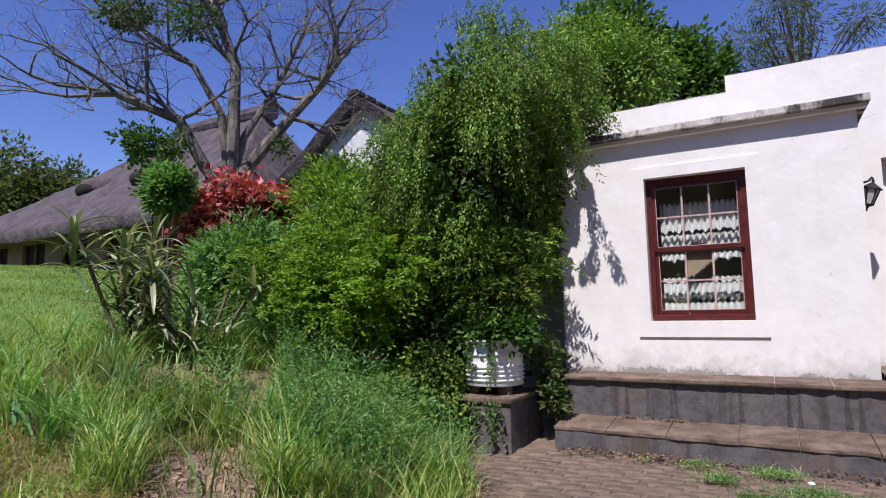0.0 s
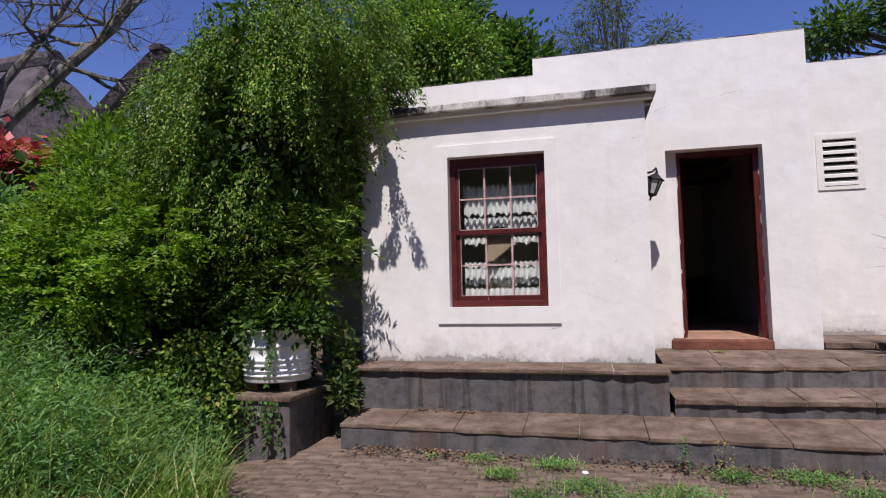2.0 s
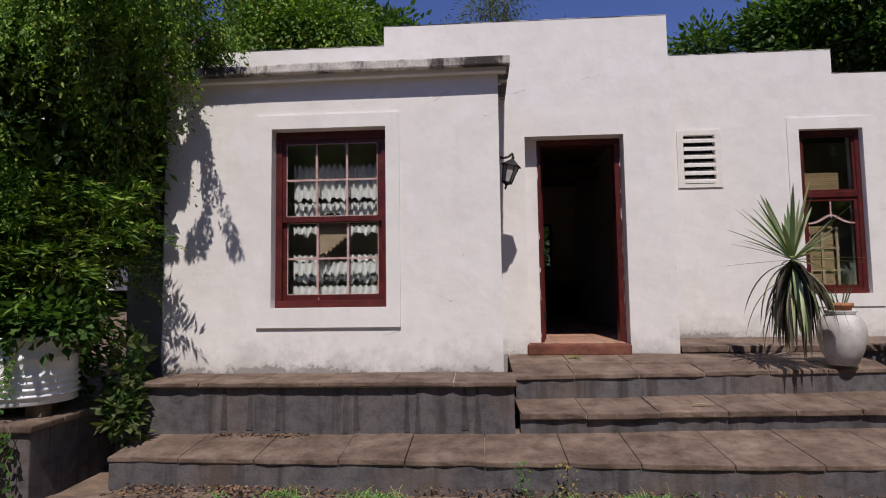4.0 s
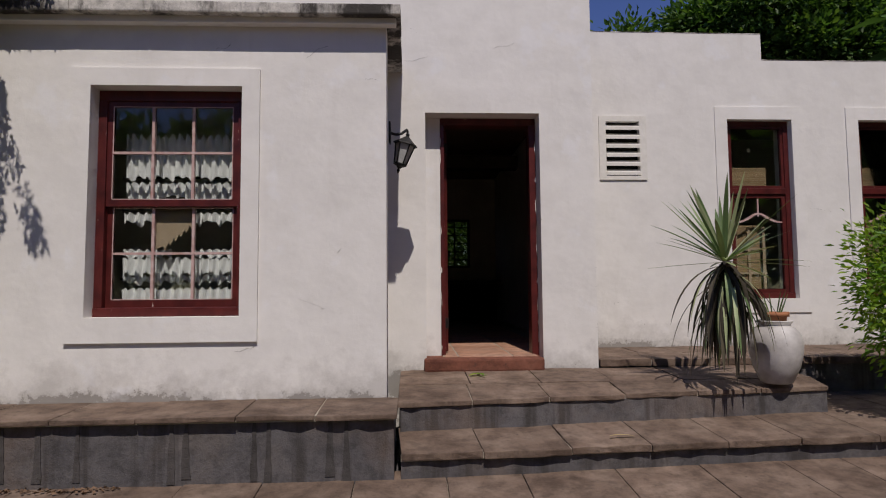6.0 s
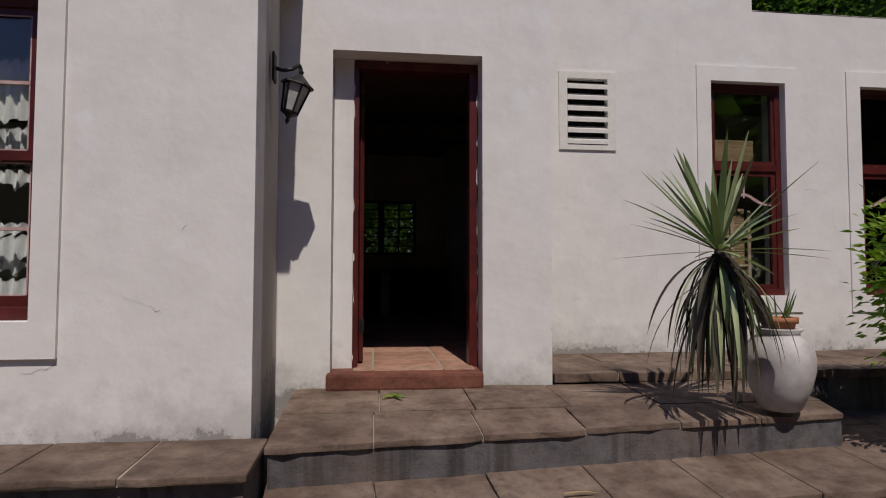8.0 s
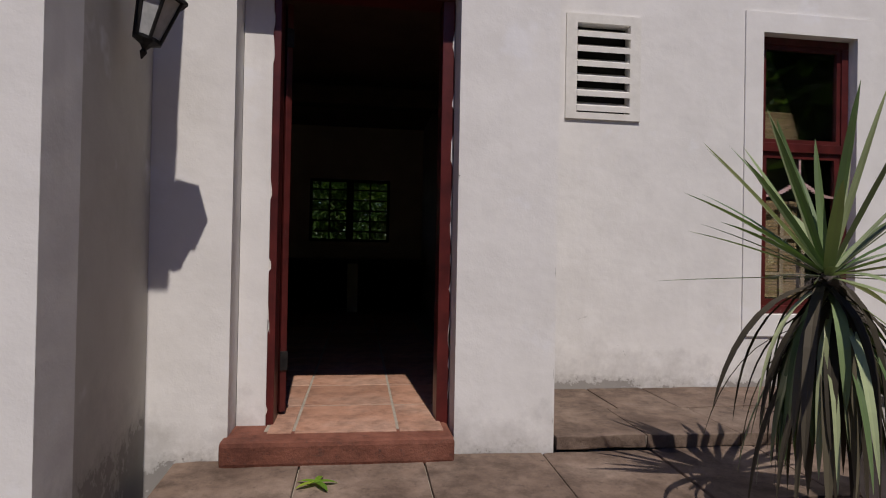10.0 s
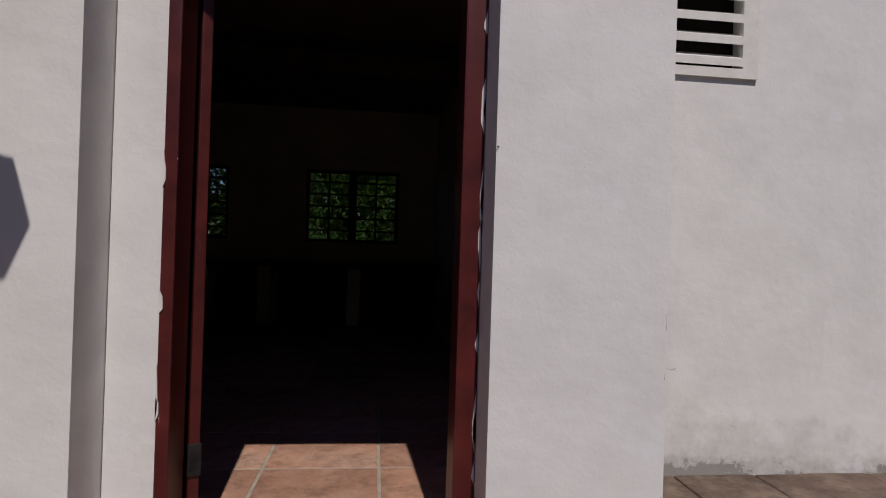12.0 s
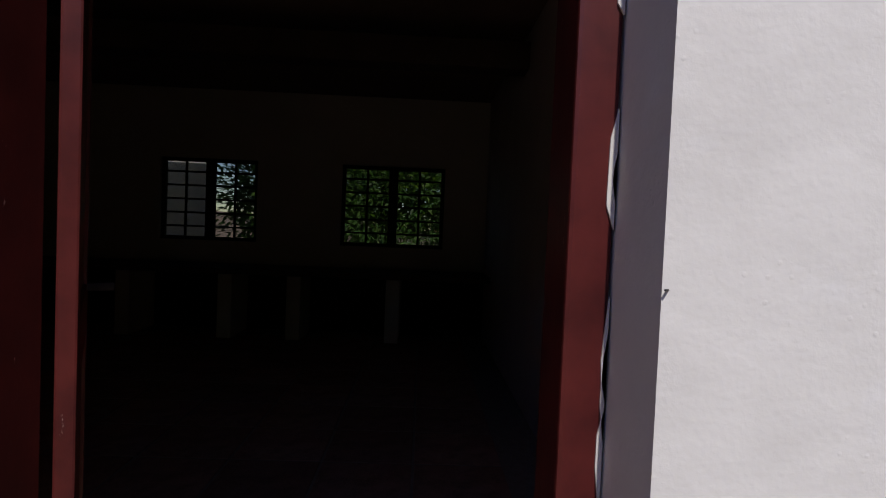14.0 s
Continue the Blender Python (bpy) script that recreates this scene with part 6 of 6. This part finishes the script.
# ---- thatched house on the rise ----
def thatched_house():
    t = thing("thatched_house", (-17.5, 14.0, 2.7), "thatched house with a long grey roof and eyebrow dormers", "house")
    x0, x1, y0, y1, ze, zr = -26.0, -11.3, 9.7, 18.3, 4.02, 7.88
    rx0, rx1, ry = -17.8, -13.9, 14.0
    bm = bmesh.new()
    nu, nv = 56, 14

    def side(a, b, ra, rb, n):
        a, b, ra, rb = (Vector(p) for p in (a, b, ra, rb))
        g = []
        for j in range(nv + 1):
            v = j / nv
            row = []
            for i in range(n + 1):
                u = i / n
                p = a.lerp(b, u).lerp(ra.lerp(rb, u), v)
                p.z += -0.35 * math.sin(math.pi * v) * 0.6 + noise.noise(p * 0.7) * 0.10 + noise.noise(p * 2.5) * 0.04
                row.append(bm.verts.new(p))
            g.append(row)
        for r, s in zip(g, g[1:]):
            for i in range(n):
                bm.faces.new((r[i], r[i + 1], s[i + 1], s[i]))
        # thick cut edge of the eave
        low = [bm.verts.new(v.co + Vector((0, 0.12, -0.28))) for v in g[0]]
        for i in range(n):
            bm.faces.new((low[i], low[i + 1], g[0][i + 1], g[0][i]))
    side((x0, y0, ze), (x1, y0, ze), (rx0, ry, zr), (rx1, ry, zr), nu)
    side((x1, y0, ze), (x1, y1, ze), (rx1, ry, zr), (rx1, ry, zr), 24)
    side((x1, y1, ze), (x0, y1, ze), (rx1, ry, zr), (rx0, ry, zr), nu)
    side((x0, y1, ze), (x0, y0, ze), (rx0, ry, zr), (rx0, ry, zr), 24)
    bmesh.ops.remove_doubles(bm, verts=bm.verts, dist=0.02)
    roof = part("roof", bm, THATCH, t, "weathered grey thatch", smooth=True)
    bm = bmesh.new()
    tube(bm, Vector((rx0 - 0.3, ry, zr - 0.05)), Vector((rx1 + 0.35, ry, zr - 0.02)), 0.26, 0.30, 10)
    part("ridge_cap", bm, THATCH, t, "rounded ridge cap")
    for x, y, z in ((-19.4, 11.62, 5.70), (-16.6, 11.68, 5.76)):
        bm = bmesh.new()
        r = bmesh.ops.create_uvsphere(bm, u_segments=20, v_segments=10, radius=1.0)
        bmesh.ops.transform(bm, matrix=Matrix.Translation((x, y + 0.65, z - 0.1)) @ Matrix.Diagonal((0.75, 0.95, 0.50, 1)), verts=bm.verts)
        d = part("dormer", bm, THATCH, t, "eyebrow dormer", smooth=True)
        # solid near-black lens, painted in for the shade inside the opening
        bm = bmesh.new()
        bmesh.ops.create_uvsphere(bm, u_segments=20, v_segments=10, radius=1.0)
        bmesh.ops.transform(bm, matrix=Matrix.Translation((x, y - 0.02, z - 0.16)) @ Matrix.Diagonal((0.46, 0.34, 0.28, 1)), verts=bm.verts)
        ob = part("dormer_opening", bm, DARKIN, None, "dark dormer opening", smooth=True)
        ob.parent = d
    holes = [(-23.2 + 2.25 * i, -21.9 + 2.25 * i, 2.85, 3.75) for i in range(5)]
    part("wall", wall_grid(x0 + 0.7, x1 - 0.7, 2.0, 4.15, 10.5, 10.75, holes), HOUSEWALL, t, "ochre plaster wall")
    boxed("wall", (x1 - 0.9, 10.75, 2.0, x1 - 0.7, 17.6, 4.3), HOUSEWALL, t, 0)
    for h in holes:
        w = boxed("window", (h[0] + 0.002, 10.62, h[2], h[1] - 0.002, 10.66, h[3]), DARKIN, t, 0, "dark window")
        for xx in (h[0], (h[0] + h[1]) / 2 - 0.04, h[1] - 0.08):
            ob = boxed("window_frame", (xx, 10.54, h[2], xx + 0.08, 10.60, h[3]), TERRA_EDGE, None, 0.004)
            ob.parent = w
    # white gabled wing
    px, pz, y = -9.45, 7.16, 13.0
    bm = bmesh.new()
    fr = [(px - 3.0, 1.5), (px + 3.0, 1.5), (px + 3.0, 5.15), (px, pz - 0.2), (px - 3.0, 5.15)]
    f = bm.faces.new([bm.verts.new((x, y + 0.3, z)) for x, z in fr])
    r = bmesh.ops.extrude_face_region(bm, geom=[f])
    bmesh.ops.translate(bm, verts=[v for v in r["geom"] if isinstance(v, bmesh.types.BMVert)], vec=(0, 4.5, 0))
    part("gable_wall", bm, GABLEW, t, "white gable wall")
    for s in (-1, 1):
        bm = bmesh.new()
        n = 14
        rows = []
        for i in range(n + 1):
            u = i / n
            x, z = px + s * 3.7 * u, pz + 0.12 - 2.75 * u + 0.05 * math.sin(9 * u)
            rows.append([bm.verts.new((x + noise.noise(Vector((u * 5, 0, s))) * 0.05, yy, z + dz + noise.noise(Vector((u * 9, yy, s))) * 0.05)) for yy, dz in ((y - 0.15, 0.0), (y - 0.05, -0.30), (y + 4.9, -0.30), (y + 4.9, 0.0))])
        for a, b in zip(rows, rows[1:]):
            for k in range(4):
                bm.faces.new((a[k], a[(k + 1) % 4], b[(k + 1) % 4], b[k]))
        part("gable_thatch", bm, THATCH, t, "thick thatch verge")
    rng = random.Random(2)
    for i in range(7):
        boxed("ridge_tile", (px - 0.16, y - 0.18 + i * 0.5, pz + 0.06, px + 0.16, y + 0.26 + i * 0.5, pz + 0.17 + rng.uniform(0, 0.04)), THATCH, t, 0.03)


thatched_house()


# ---- paving, litter, small things ----
def litter():
    rng = np.random.default_rng(71)
    t = thing("leaf_litter", (0, 6.0, 0.02), "dry brown leaf litter along the foot of the steps", "leaf litter", kind="stuff")
    n = 900
    x = np.concatenate([rng.uniform(-1.75, 3.6, n // 2), rng.choice([-1.45, -0.9, -0.6, 0.9, 1.5, 2.6], n - n // 2) + rng.normal(0, 0.16, n - n // 2)])
    y = 6.20 - 0.03 * (np.minimum(x, 2) + 1.85) - np.abs(rng.normal(0, 0.10, n)) - 0.02
    P = np.stack([x, y, ground_z(x, y) + rng.uniform(0.0, 0.035, n)], 1)
    D = np.stack([rng.normal(size=n), rng.normal(size=n), rng.normal(size=n) * 0.25], 1)
    leaf_mesh("leaves", P, D, rng.uniform(0.02, 0.05, n), 0.010, L_DEAD, t, rng, fold=0.6)
    x = rng.uniform(-1.3, -0.6, 70)
    P = np.stack([x, 6.64 - np.abs(rng.normal(0, 0.03, 70)), np.full(70, 0.32)], 1)
    leaf_mesh("ledge_leaves", P, np.stack([rng.normal(size=70), rng.normal(size=70), np.zeros(70)], 1), 0.035, 0.01, L_DEAD, t, rng, fold=0.6)
    w = thing("joint_weeds", (0, 5.9, 0), "small green weeds in the paving joints", "weeds", kind="stuff")
    cs = [(-1.0, 6.05, 0.10), (-0.55, 6.0, 0.12), (0.02, 5.93, 0.17), (-0.35, 5.62, 0.14), (0.25, 5.45, 0.22), (0.85, 5.4, 0.2), (1.25, 5.85, 0.14), (1.75, 5.9, 0.22), (2.0, 5.55, 0.18), (2.5, 5.8, 0.18), (0.55, 5.2, 0.22), (-0.1, 5.2, 0.15), (3.1, 5.75, 0.15)]
    Q = []
    for cx, cy, r in cs:
        k = int(420 * r / 0.15)
        p = np.stack([cx + rng.normal(0, r * 0.6, k), cy + rng.normal(0, r * 0.35, k), np.zeros(k)], 1)
        Q.append(p)
    Q = np.concatenate(Q)
    Q = Q[Q[:, 1] < 6.0]
    Q[:, 2] = ground_z(Q[:, 0], Q[:, 1]) + rng.uniform(0.0, 0.045, len(Q))
    leaf_mesh("leaves", Q, np.stack([rng.normal(size=len(Q)), rng.normal(size=len(Q)), rng.uniform(0.1, 1.0, len(Q))], 1), rng.uniform(0.015, 0.035, len(Q)), 0.006, L_FERN, w, rng)
    q = Q[rng.integers(0, len(Q), 900)]
    blades_mesh("blades", q - np.array([0, 0, 0.02]), rng.uniform(0.03, 0.11, len(q)), 0.002, 0.6, L_GRASS, w, rng)
    # upright weeds at the step
    for i, (cx, cy) in enumerate(((0.95, 5.98), (1.22, 6.0))):
        s = thing("step_weed", (cx, cy, 0), "spindly weed growing at the foot of the step", "weed", "step weeds")
        k = 60
        f = rng.random(k)
        P = np.stack([cx + rng.normal(0, 0.03, k), cy + rng.normal(0, 0.02, k), 0.08 + 0.22 * f], 1)
        leaf_mesh("leaves", P, np.stack([rng.normal(size=k), rng.normal(size=k), 0.5 + 0 * f], 1), 0.035, 0.008, L_FERN if i == 0 else L_DRY, s, rng)
        bm = bmesh.new()
        tube(bm, Vector((cx, cy, 0.04)), Vector((cx + 0.01, cy, 0.31)), 0.003, 0.002, 5)
        part("stem", bm, TWIG, s)
    st = thing("white_pebble", (0.24, 5.72, 0.09), "small white pebble on the paving", "pebble")
    bm = bmesh.new()
    bmesh.ops.create_icosphere(bm, subdivisions=2, radius=0.022)
    for v in bm.verts:
        v.co = Vector((0.24 + v.co.x * 1.2, 5.72 + v.co.y, 0.096 + v.co.z * 0.7 + noise.noise(v.co * 60) * 0.004))
    part("stone", bm, GABLEW, st, smooth=True)
    g = thing("fallen_green_leaf", (1.56, 7.76, 0.75), "fallen yellow-green leaf on the landing", "leaf")
    bm = bmesh.new()
    for a in (0.2, 1.4, 2.6, 3.6, 5.2):
        blade(bm, Vector((1.56, 7.76, 0.754)), Vector((math.cos(a), math.sin(a) * 0.8, 0.25)), Vector((0, 0, 1)), 0.085, 0.017, 0.6, n=4)
    part("blade", bm, L_LIME, g)
    d = thing("dry_twig_leaf", (2.35, 6.85, 0.49), "curled dry leaf on the step", "leaf")
    bm = bmesh.new()
    blade(bm, Vector((2.28, 6.84, 0.496)), Vector((1, 0.1, 0.12)), Vector((0, 0, 1)), 0.16, 0.012, 0.3, n=6)
    part("blade", bm, L_DRY, d)
    # clods on the bank where it is bare
    e = thing("earth_clods", (-3.4, 3.0, 0.5), "crumbled brown clods on the bare bank", "clods", kind="stuff")
    V, F = [], []
    for i in range(1500):
        x, y = rng.uniform(-5.6, -1.9), rng.uniform(1.8, 4.6)
        if not (math.sin(1.9 * x + 0.7) * math.sin(2.3 * y + 1.1) + 0.5 * math.sin(5.3 * x) * math.sin(4.1 * y) > 0.25):
            continue
        s = rng.uniform(0.012, 0.07) * rng.uniform(0.4, 1.0)
        o = len(V)
        z = float(ground_z(x, y)) - 0.02
        for a in range(6):
            V.append((x + s * math.cos(a * 1.05) * rng.uniform(0.7, 1.2), y + s * math.sin(a * 1.05) * rng.uniform(0.7, 1.2), z - 0.02))
        for a in range(6):
            V.append((x + 0.6 * s * math.cos(a * 1.05 + 0.3), y + 0.6 * s * math.sin(a * 1.05 + 0.3), z + s * rng.uniform(0.4, 0.8)))
        for a in range(6):
            F.append((o + a, o + (a + 1) % 6, o + 6 + (a + 1) % 6, o + 6 + a))
        F.append(tuple(range(o + 6, o + 12)))
    raw("clods", V, F, CLOD, e)


litter()


def paving():
    t = thing("pavement", (0.5, 5.2, 0), "worn sunken brick paving with earth in the joints", "paving", kind="structure")
    rng = random.Random(6)
    protos = []
    for k in range(6):
        bm = box(bmesh.new(), -0.108, -0.052, -0.04, 0.108, 0.052, 0.0)
        ed = [e for e in bm.edges if all(v.co.z > -0.01 for v in e.verts)]
        bmesh.ops.bevel(bm, geom=ed, offset=0.014, segments=1, affect="EDGES")
        for v in bm.verts:
            v.co += Vector((rng.uniform(-0.006, 0.006), rng.uniform(-0.006, 0.006), rng.uniform(-0.004, 0.004)))
        me = bpy.data.meshes.new("brick")
        bm.to_mesh(me)
        bm.free()
        protos.append(finish(me, PAVER, False))
    rows, count = [], 0
    rest_v, rest_f = [], []
    j = 0
    y = 6.2
    while y > 3.0:
        x = -2.9 + (0.115 if j % 2 else 0.0)
        while x < 6.0:
            edge = 6.20 - 0.03 * (min(x, 2) + 1.85)
            if y < edge - 0.06 and x > -1.80 - 0.12 * max(4.4 - y, 0) - 0.6 * max(y - 4.4, 0) and not (x < -2.1 and y > 5.8):
                px, py = x + rng.uniform(-0.022, 0.022), y + rng.uniform(-0.02, 0.02)
                z = float(ground_z(px, py)) - 0.024 + rng.uniform(-0.005, 0.006)
                m = pose(px, py, z, rng.uniform(-1.3, 1.3), rng.uniform(-1, 1), rng.uniform(-8, 8))
                if -2.3 < x < 1.5 and y > 4.9 and count < 300:
                    ob = place(new("brick", rng.choice(protos)), t)
                    ob.matrix_basis = m
                    count += 1
                else:
                    me = rng.choice(protos)
                    o = len(rest_v)
                    rest_v += [tuple(m @ v.co) for v in me.vertices]
                    rest_f += [tuple(o + i for i in p.vertices) for p in me.polygons]
            x += 0.232
        y -= 0.122
        j += 1
    ob = raw("far_bricks", rest_v, rest_f, PAVER, t)
    tagged(ob, kind="stuff")


paving()
